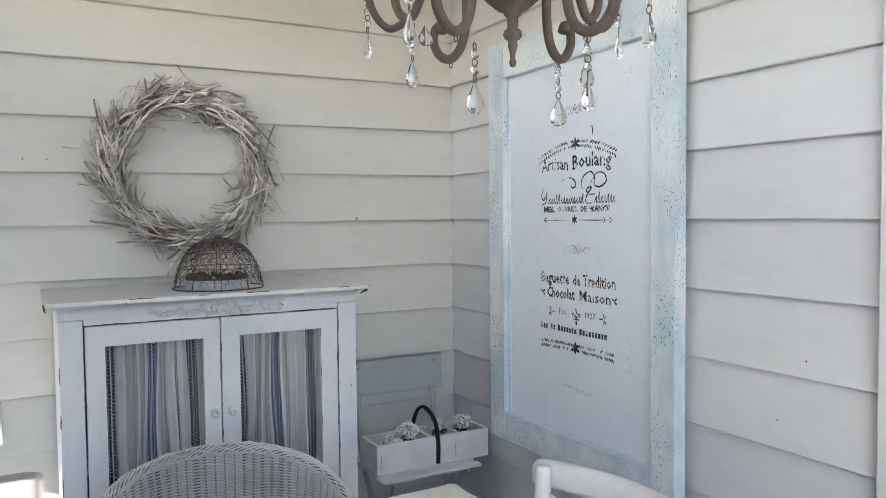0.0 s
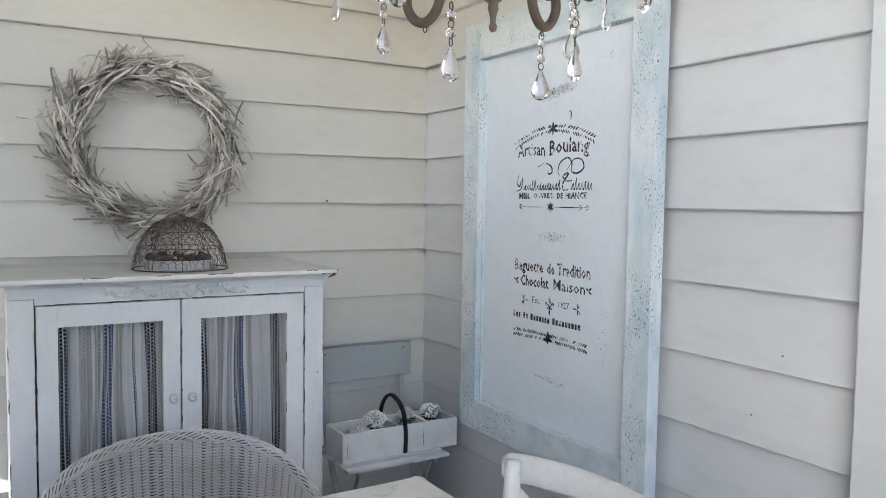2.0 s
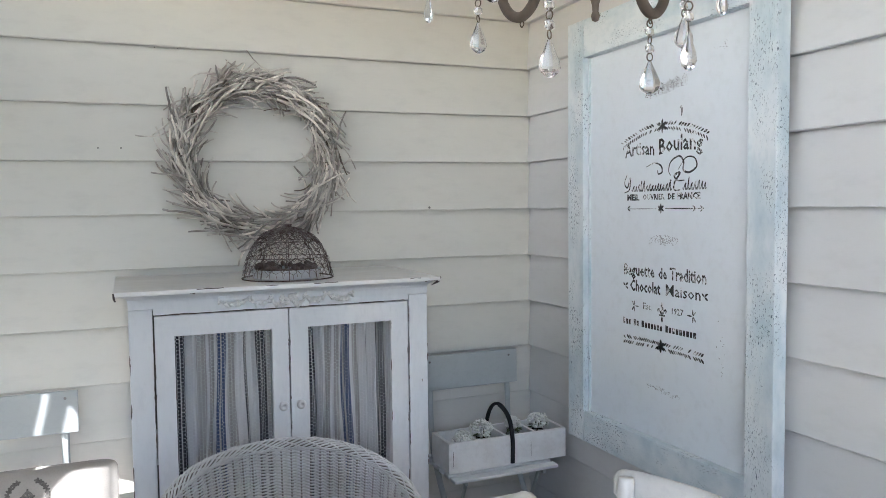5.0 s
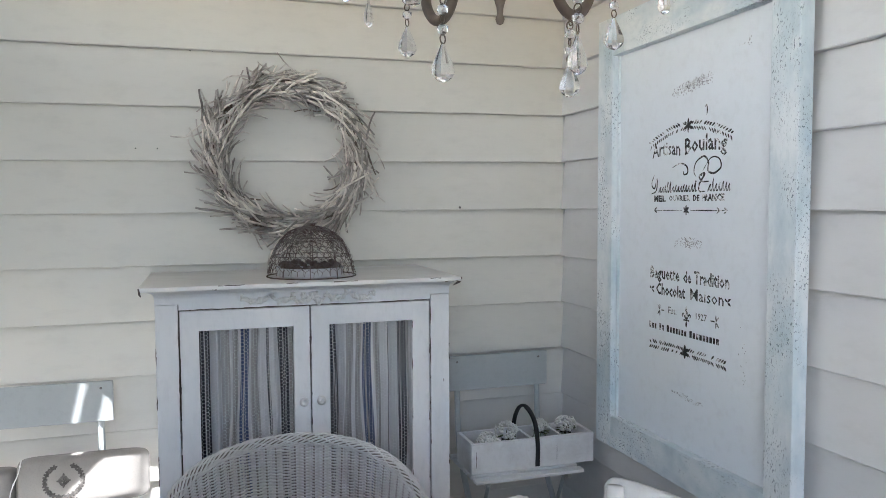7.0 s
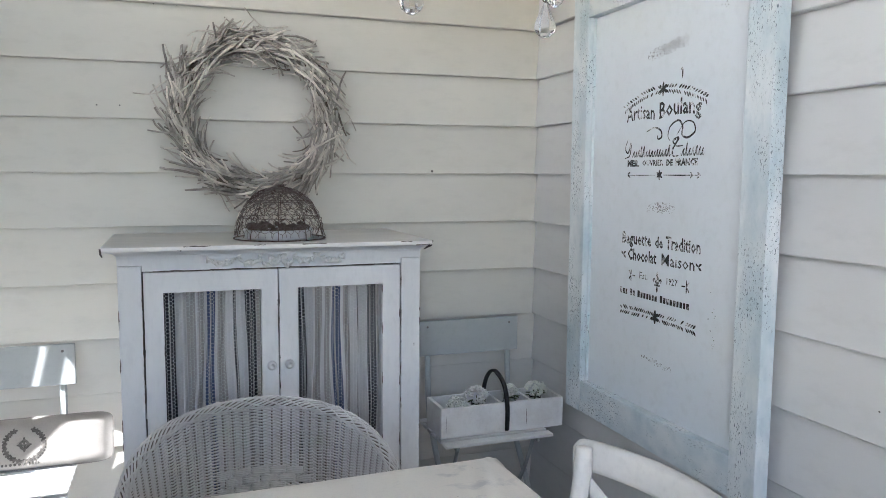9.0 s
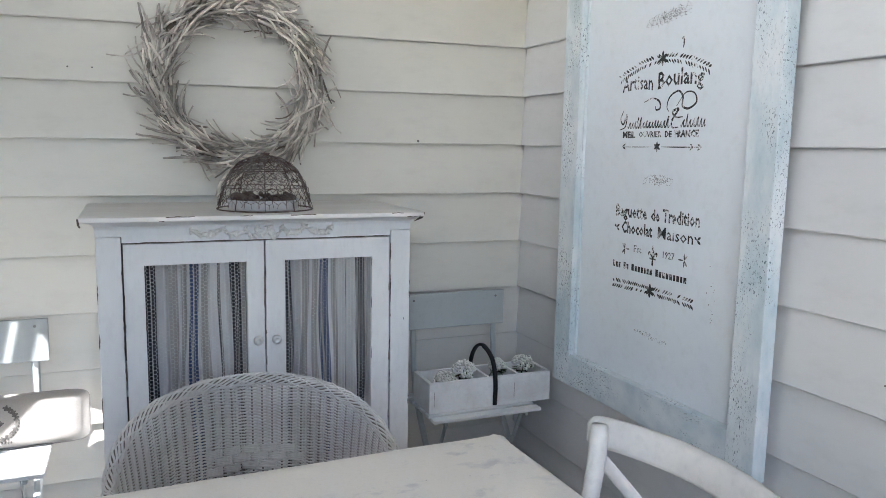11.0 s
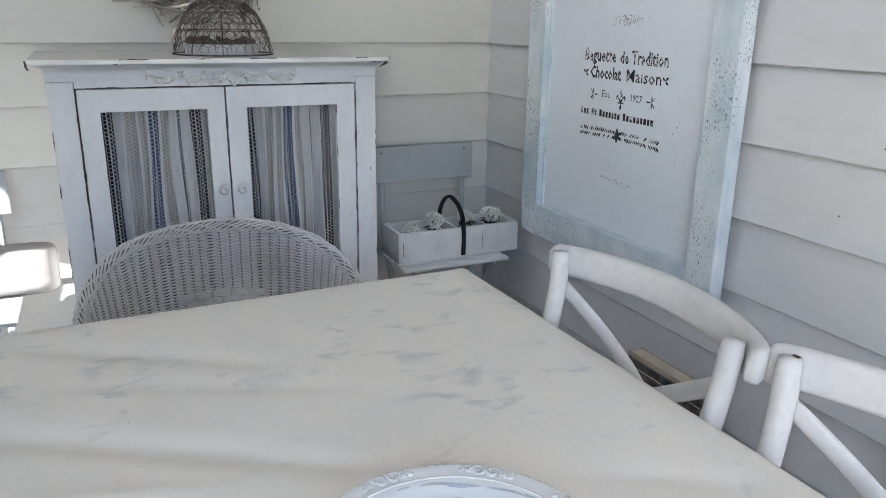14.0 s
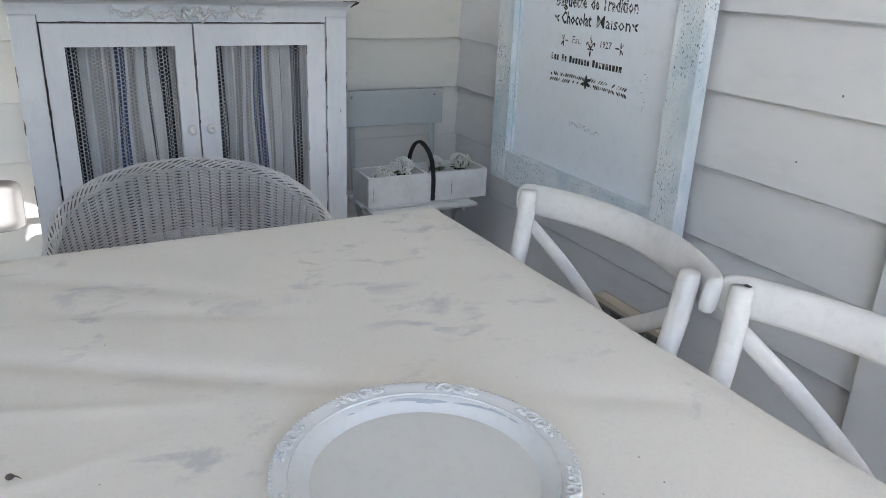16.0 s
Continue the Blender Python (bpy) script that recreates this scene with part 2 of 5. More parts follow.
def curtain_cloth():
    """Striped ticking: the stripes follow the cloth's own width, stored on the mesh."""
    m = mat("striped_ticking", (0.6, 0.58, 0.55), None, 0.4, 10, 200, 0.9, 0.25)
    nt = m.node_tree
    at = nt.nodes.new("ShaderNodeAttribute")
    at.attribute_name = "across"
    r = nt.nodes.new("ShaderNodeValToRGB")
    r.color_ramp.interpolation = 'CONSTANT'
    cream, grey, navy, blue = (0.60, 0.60, 0.60), (0.36, 0.35, 0.335), (0.014, 0.017, 0.028), (0.045, 0.07, 0.155)
    stops = [(0.0, grey), (0.02, navy), (0.085, grey), (0.095, navy), (0.14, cream), (0.25, grey), (0.33, cream), (0.36, grey), (0.42, cream), (0.445, blue), (0.475, grey),
             (0.485, blue), (0.52, cream), (0.55, grey), (0.62, cream), (0.69, navy), (0.705, grey), (0.715, navy), (0.722, cream), (0.80, navy), (0.85, grey), (0.858, navy), (0.90, grey), (0.95, cream)]
    el = r.color_ramp.elements
    while len(el) < len(stops):
        el.new(0.5)
    for e, (p, c) in zip(el, stops):
        e.position, e.color = p, (*c, 1)
    nt.links.new(at.outputs["Fac"], r.inputs[0])
    nt.links.new(r.outputs[0], nt.nodes["Principled BSDF"].inputs["Base Color"])
    return m


M_CURTAIN = curtain_cloth()


# ---- mesh helpers ----
def part(name, bm, material, parent=None, label="", smooth=False, stuff=False, at=None):
    me = bpy.data.meshes.new(name)
    if isinstance(bm, tuple):
        me.from_pydata(bm[0], [], bm[1])
    else:
        bm.to_mesh(me)
        bm.free()
    me.materials.append(material)
    if smooth:
        me.polygons.foreach_set("use_smooth", [True] * len(me.polygons))
    me.update()
    ob = new(name, me)
    if at is not None:
        ob.matrix_basis = at
    if parent:
        ob.parent = parent
    if label:
        tagged(ob, label=label)
    if stuff:
        tagged(ob, kind="stuff")
    return ob


def twin(ob, m, parent=None):
    """Another object on the same mesh."""
    o = new(ob.name.split(".")[0], ob.data)
    o.matrix_basis = m
    o.parent = parent or ob.parent
    return o


def thing(name, m, label, category, group="", kind=""):
    ob = new(name)
    ob.empty_display_size = 0.05
    ob.matrix_basis = m
    return tagged(ob, label, category, group, kind)


def box(x0, x1, y0, y1, z0, z1, bevel=0.0, bm=None, m=None):
    own = bm is None
    b = bmesh.new()
    bmesh.ops.create_cube(b, size=1.0)
    for v in b.verts:
        v.co = Vector(((x0 + x1) / 2 + v.co.x * (x1 - x0), (y0 + y1) / 2 + v.co.y * (y1 - y0), (z0 + z1) / 2 + v.co.z * (z1 - z0)))
    if bevel:
        bmesh.ops.bevel(b, geom=b.edges[:], offset=bevel, segments=2, affect='EDGES', profile=0.6)
    if m is not None:
        b.transform(m)
    if own:
        return b
    merge(bm, b)
    return bm


def merge(bm, other):
    me = bpy.data.meshes.new("tmp")
    other.to_mesh(me)
    other.free()
    bm.from_mesh(me)
    bpy.data.meshes.remove(me)


def tube(points, radius, sides=6, store=None, closed=False, flat=1.0, up=None):
    """Verts and faces of a tube; radius a number or a list; flat squashes it along its second axis."""
    vs, fs = store if store else ([], [])
    base = len(vs)
    pts = [Vector(p) for p in points]
    n = len(pts)
    ref = None
    for i, p in enumerate(pts):
        a = pts[(i - 1) % n] if closed or i else p
        b = pts[(i + 1) % n] if closed or i < n - 1 else p
        d = (b - a).normalized() if (b - a).length > 1e-9 else Vector((0, 0, 1))
        if up is not None:
            ref = Vector(up)
        elif ref is None:
            ref = Vector((0, 0, 1)) if abs(d.z) < 0.9 else Vector((1, 0, 0))
        s = d.cross(ref)
        if s.length < 1e-6:
            s = d.cross(Vector((0.3, 0.9, 0.2)))
        s.normalize()
        t = s.cross(d).normalized()
        if up is None:
            ref = t
        r = radius[i] if isinstance(radius, (list, tuple)) else radius
        for k in range(sides):
            g = 2 * math.pi * k / sides
            vs.append(tuple(p + s * (math.cos(g) * r) + t * (math.sin(g) * r * flat)))
    for i in range(n if closed else n - 1):
        j = (i + 1) % n
        for k in range(sides):
            l = (k + 1) % sides
            fs.append((base + i * sides + k, base + i * sides + l, base + j * sides + l, base + j * sides + k))
    if not closed:
        fs.append(tuple(base + k for k in reversed(range(sides))))
        fs.append(tuple(base + (n - 1) * sides + k for k in range(sides)))
    return vs, fs


def smooth_path(points, n=8):
    """A Catmull-Rom curve through the points."""
    p = [Vector(q) for q in points]
    p = [p[0] * 2 - p[1]] + p + [p[-1] * 2 - p[-2]]
    out = []
    for i in range(1, len(p) - 2):
        for k in range(n):
            t = k / n
            a, b, c, d = p[i - 1], p[i], p[i + 1], p[i + 2]
            out.append(0.5 * ((2 * b) + (c - a) * t + (2 * a - 5 * b + 4 * c - d) * t * t + (3 * b - a - 3 * c + d) * t ** 3))
    out.append(p[-2].copy())
    return out


def lathe(profile, sides=24, sx=1.0, sy=1.0, store=None, centre=(0, 0, 0)):
    vs, fs = store if store else ([], [])
    base = len(vs)
    for r, z in profile:
        for k in range(sides):
            g = 2 * math.pi * k / sides
            vs.append((centre[0] + r * math.cos(g) * sx, centre[1] + r * math.sin(g) * sy, centre[2] + z))
    for i in range(len(profile) - 1):
        for k in range(sides):
            l = (k + 1) % sides
            fs.append((base + i * sides + k, base + i * sides + l, base + (i + 1) * sides + l, base + (i + 1) * sides + k))
    return vs, fs


def blob(centre, size, store, turn=None, seg=6, rings=4):
    """A small rounded lump."""
    vs, fs = store
    base = len(vs)
    q = turn or Matrix.Identity(3)
    for i in range(rings + 1):
        a = math.pi * i / rings
        for k in range(seg):
            g = 2 * math.pi * k / seg
            v = q @ Vector((size[0] * math.sin(a) * math.cos(g), size[1] * math.sin(a) * math.sin(g), size[2] * math.cos(a)))
            vs.append(tuple(Vector(centre) + v))
    for i in range(rings):
        for k in range(seg):
            l = (k + 1) % seg
            fs.append((base + i * seg + k, base + (i + 1) * seg + k, base + (i + 1) * seg + l, base + i * seg + l))


# ---- structure ----
PITCH, LIP0 = 0.19, 0.028
ROOM_W, ROOM_S, ROOM_H = -2.6, -4.7, 2.70
ROOF_S = -4.85


def structure(name, label, category):
    return thing(name, Matrix.Identity(4), label, category, kind="structure")


ground = part("ground", box(-60, 60, -60, 60, -0.45, -0.25), M_GROUND)
tagged(ground, "dull green and brown ground beyond the porch", "ground", kind="structure")
floor = structure("floor", "painted timber porch floor boards", "floor")
# unseen; the added west overhang keeps direct sun out of the high openings
ceiling = part("ceiling", box(ROOM_W - 1.4, 0.2, ROOF_S, 0.2, ROOM_H, ROOM_H + 0.1), M_CEIL)
tagged(ceiling, "plain white ceiling out of view, overhanging west to block sun", "ceiling", kind="structure")

wall_north = structure("wall_north", "painted weatherboard wall behind the cabinet, tinted with warm light", "wall")
part("core", box(ROOM_W, 0.15, 0.032, 0.14, -0.02, ROOM_H), M_PLAIN, wall_north)
wall_east = structure("wall_east", "painted weatherboard wall behind the sign, tinted with cool light", "wall")
part("core", box(0.032, 0.15, ROOM_S, 0.028, -0.02, ROOM_H), M_PLAIN, wall_east)

# unseen plain walls closing the porch behind and beside the camera, shaping the light
wall_south = structure("wall_south", "plain unseen south wall with an opening for sky light", "wall")
part("parapet", box(ROOM_W, 0.03, ROOM_S - 0.12, ROOM_S, -0.02, 0.60), M_PLAIN, wall_south)
# added to hold sky light off the right-hand side
part("upper_wall", box(-0.95, 0.03, ROOM_S - 0.12, ROOM_S, 0.6005, ROOM_H - 0.0005), M_PLAIN, wall_south)
for px in (ROOM_W + 0.06,):
    part("post", box(px - 0.05, px + 0.05, ROOM_S - 0.11, ROOM_S - 0.01, 0.6005, ROOM_H - 0.0005, 0.004), M_PLAIN, wall_south)


def sun_mask_wall():
    """An unseen wall in one sheet; holes splayed along the sun shape its patches."""
    w = structure("wall_west", "unseen side wall with holes that shape the sun patches", "wall")
    # the cut-away end is added to light the sign wall from the west
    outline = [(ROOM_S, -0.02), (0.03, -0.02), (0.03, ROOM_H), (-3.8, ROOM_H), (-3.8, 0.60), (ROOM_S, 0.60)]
    # holes traced back from the sunlit patches on chair, cushion and wall
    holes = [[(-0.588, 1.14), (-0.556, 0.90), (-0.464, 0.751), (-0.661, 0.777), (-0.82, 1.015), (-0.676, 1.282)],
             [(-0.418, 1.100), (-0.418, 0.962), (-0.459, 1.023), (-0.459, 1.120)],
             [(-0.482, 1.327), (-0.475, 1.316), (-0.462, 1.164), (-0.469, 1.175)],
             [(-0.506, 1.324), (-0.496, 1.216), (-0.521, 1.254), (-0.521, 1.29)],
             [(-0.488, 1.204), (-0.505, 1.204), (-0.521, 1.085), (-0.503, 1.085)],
             # made-up clerestory window under the deep eaves, letting in sky light only
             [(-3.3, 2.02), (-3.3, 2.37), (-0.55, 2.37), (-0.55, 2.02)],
             # an added hole that throws sunlight left of view, for its glow
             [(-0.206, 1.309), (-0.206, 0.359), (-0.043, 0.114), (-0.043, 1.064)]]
    b = bmesh.new()
    edges = []
    for loop in [outline] + holes:
        vs = [b.verts.new((ROOM_W, y, z)) for y, z in loop]
        for k in range(len(vs)):
            edges.append(b.edges.new((vs[k], vs[(k + 1) % len(vs)])))
    bmesh.ops.triangle_fill(b, use_beauty=True, use_dissolve=False, edges=edges)
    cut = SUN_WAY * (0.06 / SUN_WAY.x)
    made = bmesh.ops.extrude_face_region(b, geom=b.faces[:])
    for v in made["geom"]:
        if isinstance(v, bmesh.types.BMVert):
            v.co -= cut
    bmesh.ops.recalc_face_normals(b, faces=b.faces[:])
    part("core", b, M_PLAIN, w)
    return w


sun_mask_wall()

# ---- table ----
T0 = pose(-0.772, -1.334, 0, 0, 0, 1.3)      # the corner of the table top nearest the wall corner
TW, TL, TZ = 0.90, 1.75, 0.75
table = thing("dining_table", T0, "rectangular dining table under a pale cloth", "table")
part("tabletop", box(-TW + 0.004, -0.004, -TL + 0.004, -0.004, TZ - 0.045, TZ - 0.018, 0.004), M_WHITE, table)
for px, py in ((-0.08, -0.08), (-TW + 0.08, -0.08), (-0.08, -TL + 0.08), (-TW + 0.08, -TL + 0.08)):
    part("leg", box(px - 0.035, px + 0.035, py - 0.035, py + 0.035, 0.0, TZ - 0.045, 0.005), M_WHITE, table)


def tablecloth():
    ob = thing("tablecloth", T0, "off-white cloth with grey marbled stains draped over the table", "tablecloth")
    drop, step = 0.20, 0.0085
    nx, ny = int((TW + 2 * drop) / step), int((TL + 2 * drop) / step)
    inv = T0.inverted()
    ridges = []
    for a, b, amp, wid in (((-1.62, -1.69), (-1.13, -1.985), -0.0055, 0.024), ((-1.62, -1.40), (-1.25, -1.625), -0.004, 0.026),
                           ((-1.5, -1.60), (-1.15, -1.75), -0.0028, 0.022), ((-0.98, -2.06), (-0.80, -2.16), -0.003, 0.022),
                           ((-0.80, -1.36), (-0.88, -1.62), 0.005, 0.016), ((-1.60, -1.85), (-1.35, -1.93), 0.002, 0.012),
                           ((-1.62, -2.02), (-1.38, -1.98), 0.002, 0.01)):
        ridges.append((inv @ Vector((*a, 0)), inv @ Vector((*b, 0)), amp, wid))
    vs, fs = [], []
    for j in range(ny + 1):
        for i in range(nx + 1):
            a, b = drop - i * step, drop - j * step
            ox = max(a, 0) - max(-TW - a, 0)
            oy = max(b, 0) - max(-TL - b, 0)
            x, y = min(max(a, -TW), 0), min(max(b, -TL), 0)
            d = math.hypot(ox, oy)
            z = TZ
            if d > 0:
                ux, uy = ox / d, oy / d
                fold = 0.5 + 0.5 * math.sin(17 * (x - y) + 2 * math.sin(5 * (x + y)))
                out = 0.012 + min(d, 0.03) * 0.35 + 0.028 * fold * min(d / 0.15, 1) + (0.05 * min(d / 0.1, 1) if ox and oy else 0)
                x += ux * out * min(1, d / 0.012)
                y += uy * out * min(1, d / 0.012)
                z -= max(0.0, d - 0.008)
            else:
                for p, q, amp, wid in ridges:
                    e = q - p
                    t = ((x - p.x) * e.x + (y - p.y) * e.y) / e.length_squared
                    if -0.2 < t < 1.2:
                        tt = min(max(t, 0), 1)
                        off = (Vector((x, y, 0)) - (p + e * tt)).length
                        z += 1.25 * amp * math.exp(-(off / wid) ** 2) * (0.6 + 0.4 * math.sin(tt * 3.1))
                z += 0.0012 * noise.noise((x * 9, y * 9, 1.7)) + 0.0006 * noise.noise((x * 30, y * 14, 4.2))
                edge = min(-x, x + TW, -y, y + TL)
                z += 0.002 + 0.0008 * min(edge, 0.05) / 0.05 - 0.004 * math.exp(-edge / 0.008)
            vs.append((x, y, z))
    for j in range(ny):
        for i in range(nx):
            k = j * (nx + 1) + i
            fs.append((k, k + nx + 1, k + nx + 2, k + 1))
    part("cloth", (vs, fs), M_CLOTH, ob, smooth=True)
    return ob


tablecloth()


# ---- cabinet ----
def cabinet():
    cx, x0, x1, yf = -1.092, -0.455, 0.455, -0.445
    ob = thing("cabinet", pose(cx, 0, 0), "distressed white cabinet with wire mesh doors and striped curtains", "cabinet")
    part("side_panel", box(x0, x0 + 0.022, yf + 0.024, -0.012, 0.06, 1.092, 0.002), M_CAB, ob)
    part("side_panel", box(x1 - 0.022, x1, yf + 0.024, -0.012, 0.06, 1.092, 0.002), M_CAB, ob)
    # back coloured dark as the shade behind the curtains
    part("back_panel", box(x0 + 0.022, x1 - 0.022, -0.022, -0.012, 0.06, 1.09), M_CAB_SHADE, ob)
    part("bottom_panel", box(x0 + 0.022, x1 - 0.022, yf + 0.024, -0.022, 0.10, 0.12), M_CAB, ob)
    part("stile", box(x0, x0 + 0.064, yf, yf + 0.022, 0.0, 1.085, 0.0025), M_CAB, ob)
    part("stile", box(x1 - 0.064, x1, yf, yf + 0.022, 0.0, 1.085, 0.0025), M_CAB, ob)
    part("top_rail", box(x0 + 0.0655, x1 - 0.0655, yf + 0.0005, yf + 0.022, 1.068, 1.118, 0.0015), M_CAB, ob)
    part("bottom_rail", box(x0 + 0.0655, x1 - 0.0655, yf + 0.0005, yf + 0.022, 0.07, 0.14, 0.0015), M_CAB, ob)
    part("shelf", box(x0 + 0.022, x1 - 0.022, yf + 0.10, -0.022, 0.60, 0.62), M_CAB, ob)
    # cornice: a cove that widens to the slab
    prof = [(0.0, 1.086), (0.002, 1.106), (0.005, 1.114), (0.014, 1.1205), (0.032, 1.1265), (0.056, 1.1305), (0.070, 1.1335)]
    b = bmesh.new()
    rows = []
    for o, z in prof:
        rows.append([b.verts.new((x0 - o * 0.4, -0.012, z)), b.verts.new((x0 - o * 0.4, yf - o, z)),
                     b.verts.new((x1 + o * 0.16, yf - o, z)), b.verts.new((x1 + o * 0.16, -0.012, z))])
    for r, s in zip(rows, rows[1:]):
        for k in range(3):
            b.faces.new((r[k], r[k + 1], s[k + 1], s[k]))
    b.faces.new(rows[-1])
    part("cornice", b, M_CAB, ob)
    slab = part("top", box(x0 - 0.036, x1 + 0.014, yf - 0.088, -0.008, 1.1337, 1.1475, 0.004), M_SLAB, ob, "worn white top with dark rubbed edges")
    # rubbed edges: slivers of bare wood along the top's arris
    rnd = random.Random(5)
    x = x0 - 0.034
    store = ([], [])
    while x < x1 - 0.005:
        ln = min(rnd.uniform(0.01, 0.09), x1 + 0.012 - x)
        if rnd.random() < 0.6:
            z = 1.1462 if rnd.random() < 0.8 else 1.1352
            n = 6
            pts = [(x + ln * k / (n - 1), yf - 0.0868, z + rnd.uniform(-0.0008, 0.0008)) for k in range(n)]
            tube(pts, [rnd.uniform(0.0007, 0.0019) for _ in pts], 5, store)
        x += ln + rnd.uniform(0.0, 0.03)
    tube([(x1 + 0.014, yf - 0.086, 1.1455), (x1 + 0.012, yf - 0.072, 1.132), (x1 + 0.004, yf - 0.03, 1.115)], [0.003, 0.005, 0.001], 5, store)
    tube([(x0 - 0.035, yf - 0.086, 1.145), (x0 - 0.034, yf - 0.087, 1.13), (x0 - 0.031, yf - 0.08, 1.122)], [0.003, 0.003, 0.002], 5, store)
    part("bare_edge", store, M_WORN, slab, "dark bare wood where paint is rubbed off", stuff=True)

    # chips on the stiles and rails
    store = ([], [])
    for cxx, z, h in ((x0 + 0.001, 0.80, 0.018), (x0 + 0.001, 0.62, 0.03), (x0 + 0.001, 0.93, 0.01), (x1 - 0.02, 0.798, 0.010), (x1 - 0.001, 0.52, 0.02),
                      (x0 + 0.0645, 0.98, 0.05), (x0 + 0.0645, 0.85, 0.07), (x0 + 0.0645, 0.7, 0.05), (x1 - 0.0645, 0.9, 0.09), (x1 - 0.0645, 0.72, 0.05), (x1 - 0.0645, 1.01, 0.03)):
        pts = [(cxx + rnd.uniform(-0.0008, 0.0008), yf + 0.0004, z + h * k / 5 - h / 2) for k in range(6)]
        tube(pts, [0.0005, 0.0016, 0.0012, 0.0019, 0.0012, 0.0005], 5, store)
    for xx, ln in ((-0.34, 0.06), (-0.2, 0.12), (0.02, 0.09), (0.22, 0.11), (0.33, 0.05)):
        pts = [(xx + ln * k / 5, yf + 0.0008, 1.0685 + rnd.uniform(-0.0006, 0.0006)) for k in range(6)]
        tube(pts, [0.0004, 0.0012, 0.0008, 0.0014, 0.001, 0.0004], 5, store)
    for _ in range(46):
        cxx = rnd.choice((x0 + 0.0005, x0 + 0.064, x0 + 0.0685, -0.0032, 0.001, x1 - 0.0685, x1 - 0.064, x1 - 0.0005, -0.333, 0.329))
        z, h = rnd.uniform(0.25, 1.05), rnd.uniform(0.01, 0.06)
        pts = [(cxx + rnd.uniform(-0.0006, 0.0006), yf + 0.0006, z + h * k / 5 - h / 2) for k in range(6)]
        tube(pts, [0.0004] + [rnd.uniform(0.0006, 0.0017) for _k in range(4)] + [0.0004], 5, store)
    for _ in range(16):
        xx, ln = rnd.uniform(-0.38, 0.33), rnd.uniform(0.01, 0.08)
        pts = [(xx + ln * k / 5, yf + 0.0008, 1.0668 + rnd.uniform(-0.0006, 0.0006)) for k in range(6)]
        tube(pts, [0.0006] + [rnd.uniform(0.0006, 0.0018) for _k in range(4)] + [0.0006], 5, store)
    part("paint_chip", store, M_WORN, ob, "dark chips along the painted edges", stuff=True)

    # doors
    def hexmesh(w, h, cell):
        vs, fs = [], []
        a = cell / math.sqrt(3)
        cols, rows_ = int(w / (1.5 * a)) + 2, int(h / cell) + 2
        done = set()
        r2 = random.Random(3)
        for c in range(cols):
            for r in range(rows_):
                px, pz = c * 1.5 * a, r * cell + (cell / 2 if c % 2 else 0)
                cor = [(px + a * math.cos(math.pi / 3 * k), pz + a * math.sin(math.pi / 3 * k)) for k in range(6)]
                for k in range(6):
                    p, q = cor[k], cor[(k + 1) % 6]
                    key = (round((p[0] + q[0]) * 2000), round((p[1] + q[1]) * 2000))
                    if key in done:
                        continue
                    done.add(key)
                    if 0 <= p[0] <= w and 0 <= q[0] <= w and 0 <= p[1] <= h and 0 <= q[1] <= h:
                        tube([(p[0], r2.uniform(-0.001, 0.001), p[1]), (q[0], r2.uniform(-0.001, 0.001), q[1])], 0.00062, 3, (vs, fs))
        return vs, fs
    for side, (d0, d1, o0, o1) in enumerate(((-0.3865, -0.0032, -0.333, -0.053), (0.0010, 0.3865, 0.058, 0.329))):
        door = thing("door", Matrix.Identity(4), "", "")
        for key in ("label", "category"):
            if key in door:
                del door[key]
        door.parent = ob
        z0, z1, oz0, oz1 = 0.1445, 1.0640, 0.20, 1.003
        yd = yf + 0.001
        part("door_stile", box(d0, o0, yd, yd + 0.02, z0, z1, 0.0005), M_CAB, door)
        part("door_stile", box(o1, d1, yd, yd + 0.02, z0, z1, 0.0005), M_CAB, door)
        part("door_rail", box(o0, o1, yd + 0.0001, yd + 0.0199, oz1, z1 - 0.0001, 0.0003), M_CAB, door)
        part("door_rail", box(o0, o1, yd + 0.0001, yd + 0.0199, z0 + 0.0001, oz0, 0.0003), M_CAB, door)
        vs, fs = hexmesh(o1 - o0 + 0.02, oz1 - oz0 + 0.02, 0.0112)
        vs = [(v[0] + o0 - 0.01, v[1] + yd + 0.021, v[2] + oz0 - 0.01) for v in vs]
        part("wire_mesh", (vs, fs), M_WIRE, door, "galvanised hexagonal chicken wire", stuff=True)
        # gathered curtain behind the wire
        n, rows_ = 150, 26
        wv, wf, across = [], [], []
        ph = 1.3 if side else 0.2
        for r in range(rows_ + 1):
            z = oz1 + 0.02 - (oz1 - oz0 + 0.04) * r / rows_
            k = r / rows_
            for c in range(n + 1):
                u = c / n
                x = o0 - 0.015 + (o1 - o0 + 0.03) * u
                sway = (0.008 * math.sin(4 * k + 7 * u + ph) + 0.005 * math.sin(9 * k + 15 * u + 2 * ph)) * min(1, 2 * k) + (0.012 * math.exp(-((u - 0.1) / 0.1) ** 2) * math.sin(3.2 * k) if side else 0.010 * k * math.exp(-((u - 0.85) / 0.1) ** 2))
                amp = 0.014 + 0.008 * k
                y = amp * math.sin(2 * math.pi * (u * 7.3 + 0.25 * math.sin(6 * u + ph)) + 0.8 * k) + 0.3 * amp * math.sin(2 * math.pi * u * 17 + 2 * k)
                wv.append((x + sway, yd + 0.050 + y, z))
                across.append(u)
        for r in range(rows_):
            for c in range(n):
                i = r * (n + 1) + c
                wf.append((i, i + n + 1, i + n + 2, i + 1))
        cur = part("curtain", (wv, wf), M_CURTAIN, door, "gathered blue and grey striped curtain", smooth=True)
